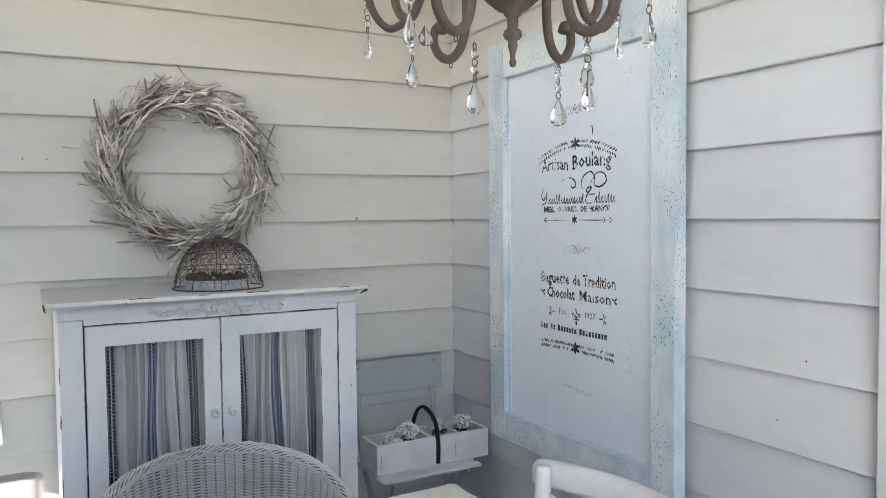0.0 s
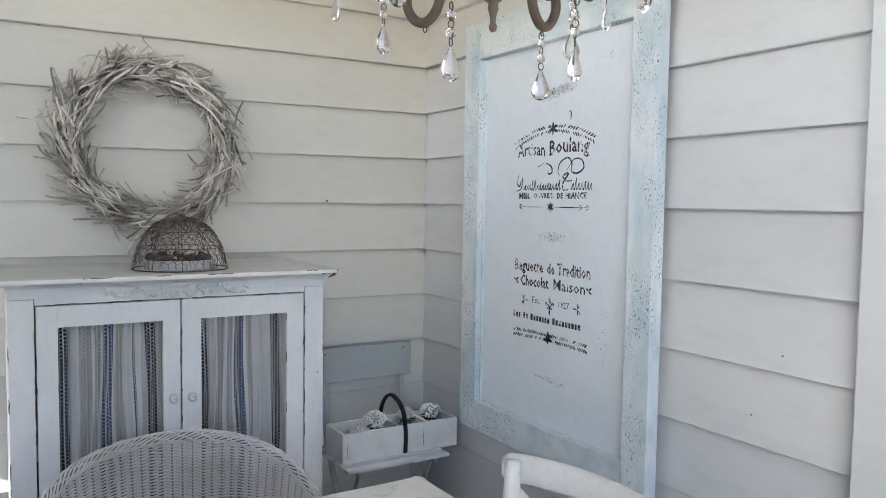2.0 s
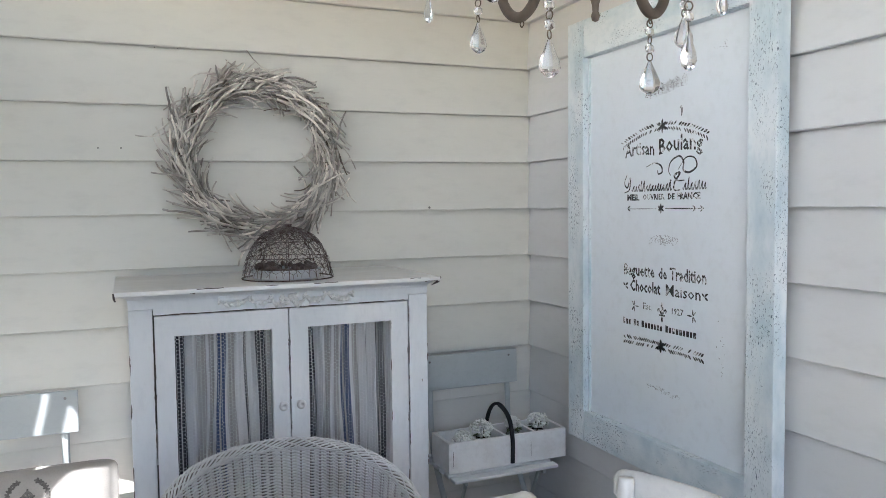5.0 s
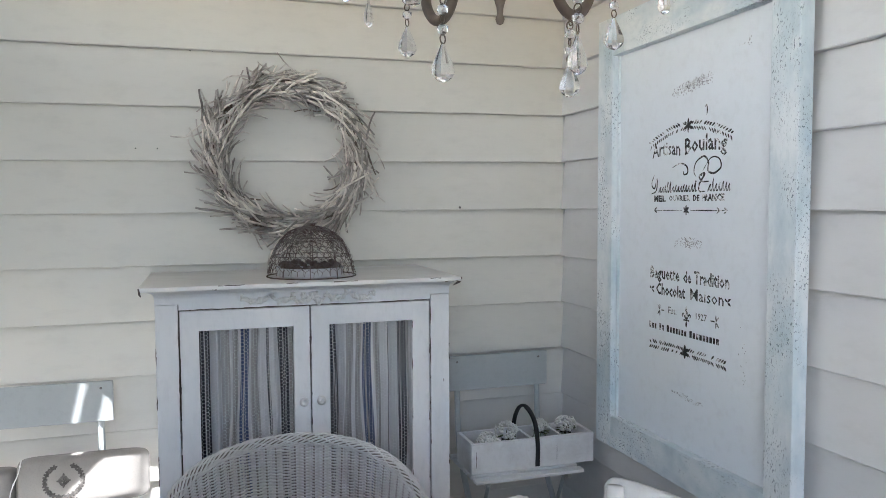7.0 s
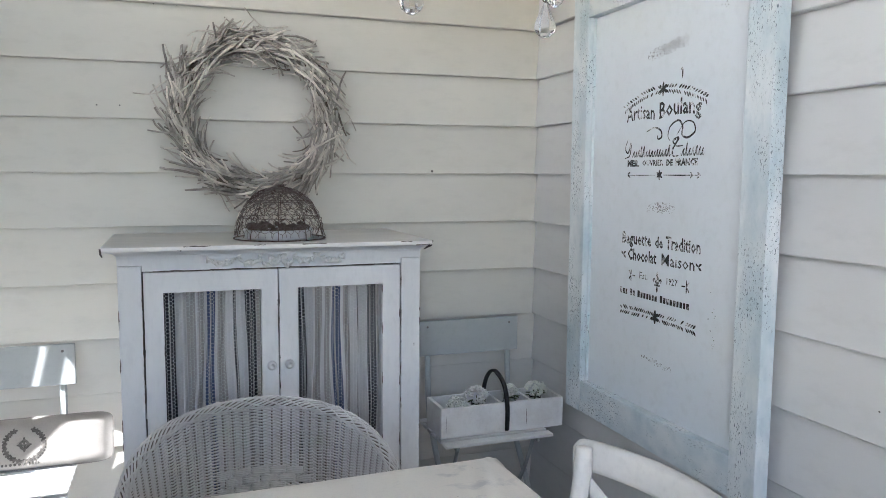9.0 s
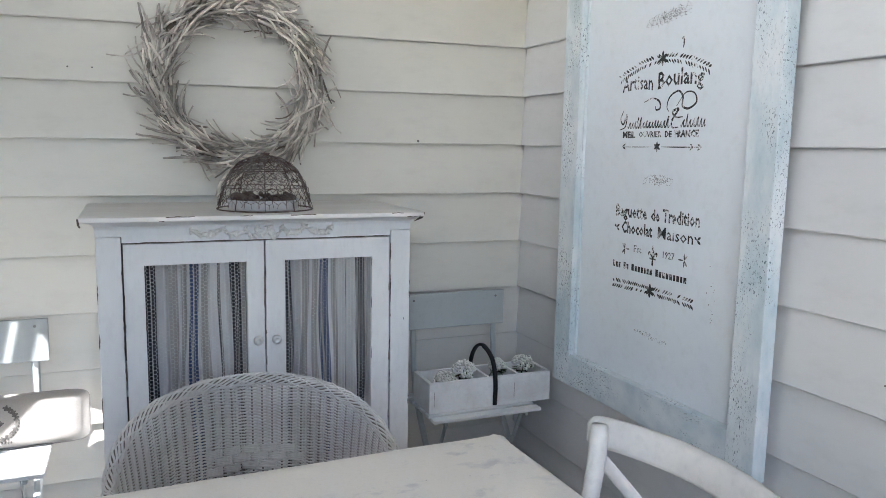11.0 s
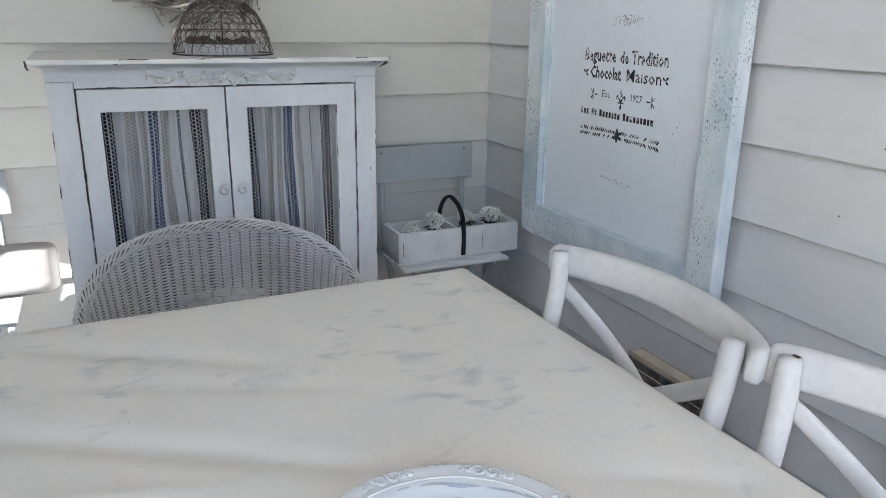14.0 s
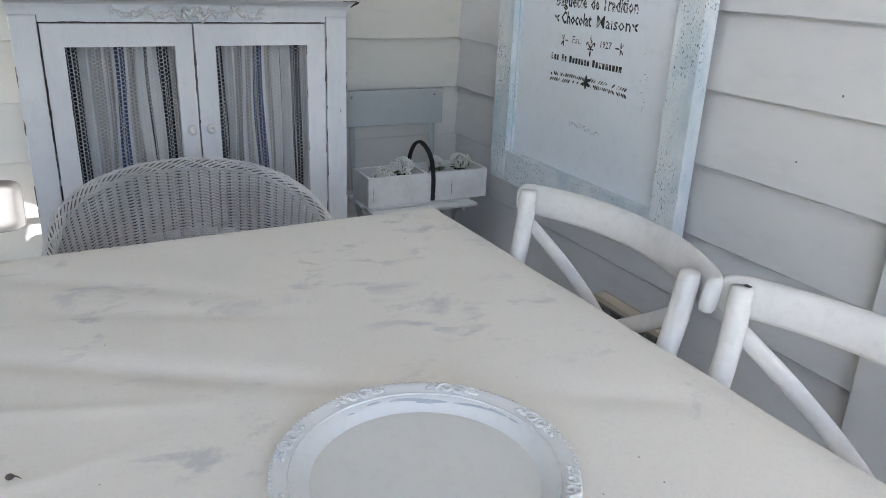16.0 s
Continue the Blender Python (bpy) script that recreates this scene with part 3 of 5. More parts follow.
        attr = cur.data.attributes.new("across", 'FLOAT', 'POINT')
        attr.data.foreach_set("value", across)
        kx = (o1 + d1) / 2 + 0.002 if side == 0 else (o0 + d0) / 2 - 0.002
        vs, fs = lathe([(0.0, 0.0), (0.009, 0.0), (0.008, 0.006), (0.0065, 0.010), (0.012, 0.015), (0.0145, 0.020), (0.0145, 0.025), (0.011, 0.029), (0.006, 0.0305), (0.0055, 0.0285), (0.0, 0.0285)], 20)
        vs = [(kx + v[0], yd - v[2], 0.768 + v[1]) for v in vs]
        part("knob", (vs, fs), M_WHITE, door, "round white wooden knob", smooth=True)

    # carved garland
    store = ([], [])
    rnd = random.Random(9)

    def leafy(x, z, s, turn):
        q = Euler((rnd.uniform(-0.3, 0.3), turn, rnd.uniform(-0.4, 0.4))).to_matrix()
        blob((x, yf - 0.005 - rnd.uniform(0, 0.008), z), (s * 1.7, 0.0055, s * 0.75), store, q)
    for s in (-1, 1):
        for x_a, x_b, sag in ((0.015, 0.055, 0.024), (0.05, 0.115, 0.017), (0.125, 0.205, 0.017)):
            n = int((x_b - x_a) / 0.0045)
            for k in range(n):
                t = k / max(n - 1, 1)
                z = 1.101 - sag * math.sin(math.pi * t) * (0.9 if x_a > 0.02 else 1.0)
                for _ in range(2):
                    leafy(s * (x_a + (x_b - x_a) * t) - 0.003, z + rnd.uniform(-0.0055, 0.0055), rnd.uniform(0.003, 0.0065), rnd.uniform(0, 3.1))
        for k in range(7):
            leafy(s * 0.02 - 0.003 + rnd.uniform(-0.004, 0.004), 1.102 - k * 0.0042, 0.005, rnd.uniform(0, 3))
        for x in (0.07, 0.09, 0.15, 0.17):
            blob((s * x - 0.003, yf - 0.008, 1.0875), (0.0075, 0.008, 0.0075), store)
    for k in range(26):
        leafy(-0.003 + rnd.uniform(-0.024, 0.024), 1.094 + rnd.uniform(-0.012, 0.009), rnd.uniform(0.004, 0.007), rnd.uniform(0, 3.1))
    part("carved_garland", store, M_SLAB, ob, "white carved flower garland", smooth=True, stuff=True)
    return ob


cabinet()


# ---- sign ----
def sign():
    ob = thing("framed_sign", pose(-0.02, -0.88, 0), "large framed stencilled bakery sign in rubbed white and blue", "sign")
    # local x points away from the wall (world -x), local y runs along the wall towards the camera
    ob.matrix_basis = Matrix.Translation((-0.024, -0.88, 0)) @ Matrix(((-1, 0, 0, 0), (0, -1, 0, 0), (0, 0, 1, 0), (0, 0, 0, 1)))
    L, R, B, T = -0.472, 0.468, 0.530, 2.010
    l, r, b, t = -0.377, 0.374, 0.638, 1.880
    part("panel", box(0.0, 0.012, l - 0.01, r + 0.01, b - 0.01, t + 0.01), M_SIGN, ob, "white panel with black stencilling")
    part("frame_stile", box(0.0005, 0.043, L, l, B, T, 0.003), M_SIGNFRAME, ob)
    part("frame_stile", box(0.0005, 0.043, r, R, B, T, 0.003), M_SIGNFRAME, ob)
    part("frame_rail", box(0.001, 0.0415, l + 0.0005, r - 0.0005, t, T - 0.0005, 0.003), M_SIGNRAIL, ob)
    part("frame_rail", box(0.001, 0.0415, l + 0.0005, r - 0.0005, B + 0.0005, b, 0.003), M_SIGNRAIL, ob)
    # dark line where the frame meets the panel, and a groove moulding
    part("bead", box(0.012, 0.022, l - 0.002, l + 0.006, b, t, 0.001), M_SIGNFRAME, ob)
    face = 0.0123

    def flat(name, store, material=M_INK, label=""):
        vs = [(face + 0.0002, v[0], v[1]) for v in store[0]]
        return part(name, (vs, store[1]), material, ob, label)

    def poly(store, pts):
        base = len(store[0])
        store[0].extend(pts)
        store[1].append(tuple(range(base, base + len(pts))))

    def leafshape(store, x, z, ln, wd, ang, rnd):
        c, s = math.cos(ang), math.sin(ang)
        pts = []
        for a, w in ((0, 0), (0.3, 0.8), (0.6, 1.0), (0.85, 0.6), (1, 0), (0.85, -0.5), (0.6, -0.9), (0.3, -0.8)):
            u, v = a * ln, w * wd * rnd.uniform(0.7, 1.1)
            pts.append((x + u * c - v * s, z + u * s + v * c))
        poly(store, pts)

    def stroke(store, pts, w):
        pts = smooth_path([(p[0], 0, p[1]) for p in pts], 7)
        n = len(pts)
        base = len(store[0])
        for i, p in enumerate(pts):
            d = (pts[min(i + 1, n - 1)] - pts[max(i - 1, 0)]).normalized()
            ww = w * (0.35 + 0.65 * math.sin(math.pi * (i + 0.3) / (n - 0.4)))
            store[0].append((p.x - d.z * ww, p.z + d.x * ww))
            store[0].append((p.x + d.z * ww, p.z - d.x * ww))
        for i in range(n - 1):
            k = base + 2 * i
            store[1].append((k, k + 1, k + 3, k + 2))

    def writing(name, body, x, z, size, width, arch=0.0, material=M_INK, weight=0.0):
        cu = bpy.data.curves.new("letters", 'FONT')
        cu.body, cu.size, cu.align_x = body, size, 'CENTER'
        cu.offset = weight
        cu.resolution_u = 1
        tmp = bpy.data.objects.new("letters", cu)
        scene.collection.objects.link(tmp)
        me = bpy.data.meshes.new_from_object(tmp.evaluated_get(bpy.context.evaluated_depsgraph_get()))
        bpy.data.objects.remove(tmp)
        xs = [v.co.x for v in me.vertices]
        k = width / (max(xs) - min(xs))
        mid = (max(xs) + min(xs)) / 2
        b = bmesh.new()
        b.from_mesh(me)
        bpy.data.meshes.remove(me)
        for v in b.verts:
            u = (v.co.x - mid) * k
            v.co = Vector((face, x + u, z + v.co.y - arch * (2 * u / width) ** 2))
        b.verts.ensure_lookup_table()
        left = set(b.verts)
        while left:
            seed = left.pop()
            found, todo = {seed}, [seed]
            while todo:
                for e in todo.pop().link_edges:
                    for q in e.verts:
                        if q not in found:
                            found.add(q)
                            todo.append(q)
            left -= found
            ids = {q: n for n, q in enumerate(found)}
            fs = {f for q in found for f in q.link_faces}
            part("letter", ([tuple(q.co) for q in ids], [tuple(ids[q] for q in f.verts) for f in fs]), material, ob)
        b.free()

    rnd = random.Random(21)
    # faded stencil remnants: clouds of broken flecks
    def remnant(x, z, w, h, n, slope, label, material=M_INK_FADED):
        st = ([], [])
        for _ in range(n):
            u, v = rnd.gauss(0, 0.28) * w, rnd.gauss(0, 0.3) * h
            if abs(u) > w / 2 or abs(v) > h / 2:
                continue
            leafshape(st, x + u, z + v + slope * u, rnd.uniform(0.002, 0.006), rnd.uniform(0.0006, 0.0016), rnd.uniform(0, 6.2), rnd)
        tagged(flat("stencil_remnant", st, material, label), kind="stuff")
    remnant(0.02, 1.722, 0.19, 0.036, 420, 0.12, "worn grey remnant of stencilling", M_INK)
    remnant(0.01, 1.262, 0.13, 0.030, 200, 0.0, "worn grey remnant of stencilling")
    remnant(0.01, 0.795, 0.17, 0.018, 90, -0.06, "worn grey remnant of stencilling", M_INK)
    remnant(0.245, 1.80, 0.06, 0.03, 14, 0.0, "dark flecks in the paint", M_INK)
    remnant(0.26, 0.95, 0.05, 0.25, 16, 0.0, "dark flecks in the paint", M_INK)
    # small mark above the arch
    st = ([], [])
    stroke(st, [(0.083, 1.652), (0.09, 1.656), (0.092, 1.640), (0.090, 1.628)], 0.0028)
    flat("mark", st)

    def garland(x0, x1, z, arch, sign_, label):
        st = ([], [])
        n = 17
        for s in (-1, 1):
            for k in range(n):
                t = (k + 1) / n
                u = s * t
                x = (x0 + x1) / 2 + u * (x1 - x0) / 2
                zz = z - arch * u * u
                for up in (1, -1):
                    if rnd.random() < 0.88:
                        ang = (math.pi if s < 0 else 0) + s * up * 0.75 - s * arch * 2 * t / ((x1 - x0) / 2) * 1.0
                        leafshape(st, x - s * 0.008, zz + up * 0.002, rnd.uniform(0.014, 0.021), rnd.uniform(0.0026, 0.0045), ang, rnd)
        for k in range(6):
            leafshape(st, (x0 + x1) / 2, z, 0.022, 0.006, k * math.pi / 3 + 0.5, rnd)
        tagged(flat("leaf_garland", st, M_INK, label), kind="stuff")
    garland(-0.19, 0.20, 1.607, 0.042, 1, "arched black leaf garland")
    garland(-0.18, 0.185, 0.932, 0.004, 1, "straight black leaf garland")
    writing("word", "Artisan", -0.105, 1.527, 0.060, 0.145, arch=0.006, weight=0.0008)
    writing("word", "Boulang", 0.085, 1.530, 0.066, 0.19, arch=0.008, weight=0.0013)
    # script name drawn as plain strokes
    st = ([], [])
    stroke(st, [(-0.07, 1.487), (-0.03, 1.497), (0.0, 1.487), (0.005, 1.468), (-0.012, 1.463), (-0.016, 1.474)], 0.003)
    stroke(st, [(0.045, 1.455), (0.035, 1.470), (0.045, 1.497), (0.08, 1.512), (0.10, 1.495), (0.10, 1.47), (0.125, 1.462), (0.155, 1.478), (0.145, 1.503), (0.11, 1.505), (0.075, 1.47)], 0.0032)
    stroke(st, [(0.105, 1.44), (0.075, 1.44), (0.06, 1.455), (0.085, 1.462), (0.060, 1.432), (0.062, 1.412), (0.088, 1.412)], 0.0036)
    stroke(st, [(-0.165, 1.47), (-0.18, 1.44), (-0.165, 1.425), (-0.15, 1.455), (-0.155, 1.418), (-0.182, 1.408)], 0.003)
    pen = random.Random(6)
    for x_a, x_b, tall in ((-0.140, 0.045, 0.020), (0.100, 0.190, 0.024)):
        x = x_a
        while x < x_b:
            w, h = pen.uniform(0.010, 0.017), tall * pen.choice((0.75, 0.9, 1.0, 1.5))
            stroke(st, [(x - 0.004, 1.418), (x, 1.412), (x + 0.35 * w, 1.416 + 0.5 * h), (x + 0.7 * w, 1.413 + h), (x + 0.55 * w, 1.414 + 0.6 * h), (x + 0.6 * w, 1.412), (x + w, 1.417)], pen.uniform(0.0013, 0.0026))
            x += w
    tagged(flat("script_flourish", st, M_INK, "black flowing script strokes"), kind="stuff")
    writing("word", "MEIL", -0.135, 1.384, 0.026, 0.062, weight=0.0014)
    writing("word", "OUVRIER", -0.035, 1.385, 0.024, 0.105, weight=0.0006)
    writing("word", "DE", 0.047, 1.385, 0.024, 0.03, weight=0.001)
    writing("word", "FRANCE", 0.122, 1.385, 0.026, 0.098, weight=0.0014)
    st = ([], [])
    stroke(st, [(-0.165, 1.356), (-0.10, 1.356), (-0.02, 1.3565)], 0.0011)
    stroke(st, [(0.02, 1.357), (0.1, 1.3565), (0.185, 1.357)], 0.0018)
    for s, x in ((1, 0.185), (1, 0.155), (-1, -0.165)):
        leafshape(st, x, 1.357, 0.018, 0.003, math.pi + s * 0.5 if s > 0 else 0.5, rnd)
        leafshape(st, x, 1.357, 0.018, 0.003, math.pi - s * 0.5 if s > 0 else -0.5, rnd)
    for k in range(6):
        leafshape(st, 0.0, 1.357, 0.016, 0.0045, k * math.pi / 3 + 0.52, rnd)
    flat("arrow_ornament", st, M_INK, "thin black arrow ornament")
    writing("word", "Baguette", -0.105, 1.142, 0.052, 0.155, weight=0.0014)
    writing("word", "de", 0.01, 1.142, 0.046, 0.04, weight=0.0014)
    writing("word", "Tradition", 0.12, 1.142, 0.052, 0.155, weight=0.0014)
    writing("word", "Chocolat", -0.075, 1.092, 0.05, 0.15, weight=0.0014)
    writing("word", "Maison", 0.10, 1.092, 0.05, 0.15, weight=0.0004)
    st = ([], [])
    for x in (-0.175, 0.19):
        leafshape(st, x, 1.105, 0.018, 0.004, 0.6, rnd)
        leafshape(st, x, 1.105, 0.018, 0.004, -0.6, rnd)
        leafshape(st, x, 1.105, 0.014, 0.004, 2.4, rnd)
    # fleur-de-lis
    leafshape(st, 0.008, 1.025, 0.046, 0.0085, math.pi / 2, rnd)
    stroke(st, [(0.003, 1.032), (-0.004, 1.046), (-0.011, 1.044), (-0.009, 1.036)], 0.003)
    stroke(st, [(0.013, 1.032), (0.020, 1.046), (0.027, 1.044), (0.025, 1.036)], 0.003)
    leafshape(st, 0.008, 1.028, 0.022, 0.005, -math.pi / 2, rnd)
    poly(st, [(-0.006, 1.026), (0.022, 1.026), (0.022, 1.031), (-0.006, 1.031)])
    for s in (-1, 1):
        x = 0.008 + s * 0.112
        stroke(st, [(x, 1.043), (x + s * 0.02, 1.043)], 0.0022)
        for a in (0.9, 1.6, -0.9, -1.6):
            leafshape(st, x + s * 0.024, 1.043, 0.020, 0.003, (0 if s > 0 else math.pi) + a * s, rnd)
    tagged(flat("fleur_ornament", st, M_INK, "black fleur-de-lis with leaf sprigs"), kind="stuff")
    writing("word", "Est.", -0.062, 1.038, 0.030, 0.042, weight=0.0002)
    writing("word", "1927", 0.078, 1.038, 0.028, 0.050, weight=0.0002)
    # the address line: plain letter-wide bars
    st = ([], [])
    x = -0.185
    for n in (3, 2, 7, 9):
        for _ in range(n):
            w = rnd.uniform(0.009, 0.0125)
            h = 0.017 if _ else 0.021
            poly(st, [(x, 0.979), (x + w, 0.979), (x + w, 0.979 + h), (x, 0.979 + h)])
            x += w + 0.0042
        x += 0.011
    tagged(flat("bar_line", st, M_INK, "row of black bars"), kind="stuff")
    return ob


sign()


# ---- wreath ----
def wreath():
    c = Vector((-1.112, -0.055, 1.553))
    ob = thing("twig_wreath", Matrix.Translation(c), "round wreath of limed grey twigs hung on the wall", "wreath")
    rnd = random.Random(11)
    ring = [(0.25 * math.cos(a), 0.018, 0.25 * math.sin(a)) for a in [2 * math.pi * k / 48 for k in range(48)]]
    # core coloured dark to stand for shade behind the twigs
    part("ring_core", tube(ring, 0.024, 8, closed=True), M_TWIG_DARK, ob, "inner ring, dark as the shade between the twigs", smooth=True)

    def twig(r0, ang, ln, lean, bend, depth, thick, store):
        pts = []
        p = Vector((r0 * math.cos(ang), 0, r0 * math.sin(ang)))
        heading = ang + math.pi / 2 + lean
        n = 6
        y = depth
        for k in range(n + 1):
            pts.append((p.x, y, p.z))
            heading += bend / n + rnd.uniform(-0.25, 0.25)
            p = p + Vector((math.cos(heading), 0, math.sin(heading))) * (ln / n)
            y += rnd.uniform(-0.006, 0.004)
        y_ok = [min(v[1], 0.045) for v in pts]
        pts = [(v[0], yy, v[2]) for v, yy in zip(pts, y_ok)]
        tube(pts, [thick * (1 - 0.35 * k / n) * rnd.uniform(0.85, 1.15) for k in range(n + 1)], 5, store)
    store = ([], [])
    for i in range(820):
        a = rnd.uniform(0, 2 * math.pi)
        ln = rnd.uniform(0.07, 0.155)
        turn = -1 if rnd.random() < 0.9 else 1
        lean = (0 if turn > 0 else math.pi) - turn * rnd.gauss(0.16, 0.22)
        twig(rnd.uniform(0.208, 0.280), a, ln, lean, turn * rnd.uniform(-0.1, 0.75), rnd.uniform(-0.046, 0.03), rnd.uniform(0.0033, 0.0056), store)
    part("twig_tangle", store, M_TWIG, ob, "tangle of pale grey twigs", stuff=True, smooth=True)
    for i in range(110):
        st = ([], [])
        a = 2 * math.pi * i / 110 + rnd.uniform(-0.05, 0.05)
        turn = -1 if rnd.random() < 0.75 else 1
        outer = rnd.random() < 0.68
        if outer:
            twig(rnd.uniform(0.265, 0.295), a, rnd.uniform(0.07, 0.13), (0 if turn > 0 else math.pi) - turn * rnd.uniform(0.15, 0.55), turn * rnd.uniform(-0.2, 0.8), rnd.uniform(-0.03, 0.02), rnd.uniform(0.0028, 0.0044), st)
        else:
            twig(rnd.uniform(0.205, 0.225), a, rnd.uniform(0.05, 0.10), (0 if turn > 0 else math.pi) + turn * rnd.uniform(0.1, 0.5), turn * rnd.uniform(0.2, 0.9), rnd.uniform(-0.03, 0.02), rnd.uniform(0.0026, 0.004), st)
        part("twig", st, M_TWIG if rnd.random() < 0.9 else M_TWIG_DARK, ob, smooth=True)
    return ob


wreath()


# ---- wire dome on the cabinet ----
def wire_dome():
    ob = thing("wire_dome", pose(-1.074, -0.35, 1.1475), "rusty chicken wire food dome on the cabinet top", "food cover")
    rnd = random.Random(4)
    R, H = 0.132, 0.158

    def surf(u, v):
        """u round the dome, v from rim to top."""
        a = min(v, 0.999) * math.pi / 2
        r = R * math.cos(a) ** 0.85 + 0.010 * (1 - v) ** 5
        return Vector((r * math.cos(u), r * math.sin(u), H * math.sin(a) ** 0.92 + 0.004))
    for layer, (cells, rows, off) in enumerate(((34, 12, 0.0), (20, 8, 0.006))):
        vs, fs = [], []
        for r in range(rows):
            for c in range(cells):
                u = 2 * math.pi * (c + 0.5 * (r % 2)) / cells
                du = 2 * math.pi / cells
                v0, v1 = r / rows, (r + 1) / rows
                if v0 > 0.86:
                    continue
                jit = lambda: Vector((rnd.uniform(-1, 1), rnd.uniform(-1, 1), rnd.uniform(-1, 1))) * 0.0030
                k = 1 - off / R
                a = surf(u, v0 + 0.25 / rows) * k + jit()
                b = surf(u, v1 - 0.02) * k + jit()
                e = surf(u + du / 2, v1 + 0.2 / rows) * k + jit()
                g = surf(u - du / 2, v1 + 0.2 / rows) * k + jit()
                for p, q in ((a, b), (b, e), (b, g)):
                    tube([p, q], 0.0008 + 0.0010 * v0 * rnd.random(), 3, (vs, fs))
        part("wire_mesh", (vs, fs), M_RUST, ob, "rusted hexagonal wire", stuff=True)
    for k in range(10):
        u = 2 * math.pi * k / 10 + 0.15
        pts = [surf(u, v / 12) * 1.004 for v in range(12)] + [Vector((0, 0, H + 0.004))]
        part("rib", tube(pts, 0.0013, 5), M_RUST, ob)
    for v, rr in ((0.0, 0.0022), (0.25, 0.0012), (0.5, 0.0012)):
        part("hoop", tube([surf(2 * math.pi * k / 40, v) for k in range(40)], rr, 5, closed=True), M_RUST, ob)
    st = ([], [])
    for k in range(5):
        pts = [(0.014 * math.cos(a + k), 0.014 * math.sin(a + k) * 0.8, H + 0.006 + 0.008 * math.sin(a * 1.5 + k)) for a in [j * 0.7 for j in range(8)]]
        tube(pts, 0.0016, 4, st)
    part("twisted_finial", st, M_RUST, ob)
    dish = thing("tin_dish", pose(-1.079, -0.35, 1.1475), "shallow galvanised dish under the wire dome", "dish")
    part("rim", lathe([(0.0, 0.003), (0.098, 0.003), (0.102, 0.006), (0.108, 0.030), (0.110, 0.032), (0.107, 0.033), (0.1, 0.010), (0.0, 0.008)], 40), M_TIN, dish, smooth=True)
    # ring of dark lumps just above the dish's rim
    st = ([], [])
    for k in range(46):
        a = 2 * math.pi * k / 46
        q = Euler((rnd.uniform(-0.6, 0.6), rnd.uniform(-0.6, 0.6), a)).to_matrix()
        blob((0.084 * math.cos(a), 0.084 * math.sin(a), 0.036 + rnd.uniform(-0.008, 0.008)), (0.016, 0.008, 0.009), st, q)
    part("filling", st, M_WORN, dish, "ring of dark lumps inside the rim", smooth=True)


wire_dome()


# ---- bistro chairs ----
def bistro_chair(m, label):
    ob = thing("folding_chair", m, label, "chair", group="folding bistro chairs")
    w = 0.205
    # local -y is the front; the back leans towards +y
    part("backrest", box(-w, w, -0.006, 0.006, 0.672, 0.806, 0.004, m=pose(0, 0, 0, 0, 0, 0)), M_BISTRO, ob)
    for s in (-1, 1):
        pts = smooth_path([(s * 0.165, 0.008, 0.80), (s * 0.165, 0.004, 0.66), (s * 0.165, -0.03, 0.44), (s * 0.165, -0.20, 0.20), (s * 0.165, -0.33, 0.0)], 5)
        part("back_leg", tube(pts, 0.0115, 6, flat=0.4, up=(0, 1, 0)), M_BISTRO, ob)
        pts = smooth_path([(s * 0.145, -0.285, 0.425), (s * 0.145, -0.17, 0.22), (s * 0.145, 0.05, 0.0)], 5)
        part("front_leg", tube(pts, 0.011, 6, flat=0.45, up=(1, 0, 0)), M_BISTRO, ob)
        part("seat_rail", box(s * 0.155 - 0.006, s * 0.155 + 0.006, -0.30, -0.02, 0.405, 0.422, 0.002), M_BISTRO, ob)
    for k in range(6):
        y = -0.315 + k * 0.054
        part("slat", box(-w, w, y, y + 0.038, 0.4225, 0.434, 0.003), M_SLAT, ob)
    for s in (-1, 1):
        part("screw", lathe([(0.0, 0.0), (0.0045, 0.0), (0.0038, 0.0018), (0.0, 0.0024)], 10, centre=(0, 0, 0)), M_NAIL, ob, at=Matrix.Translation((s * 0.168, -0.0058, 0.783)) @ Matrix.Rotation(math.pi / 2, 4, 'X'))
    part("stretcher", tube([(-0.165, -0.235, 0.15), (0.165, -0.235, 0.15)], 0.006, 8), M_BISTRO, ob)
    part("stretcher", tube([(-0.145, -0.09, 0.12), (0.145, -0.09, 0.12)], 0.006, 8), M_BISTRO, ob)
    return ob


bistro_chair(pose(-0.335, -0.125, 0), "grey folding bistro chair in the wall corner holding a flower box")
bistro_chair(pose(-1.905, -0.125, 0), "grey folding bistro chair in patchy sunlight beside the cabinet")


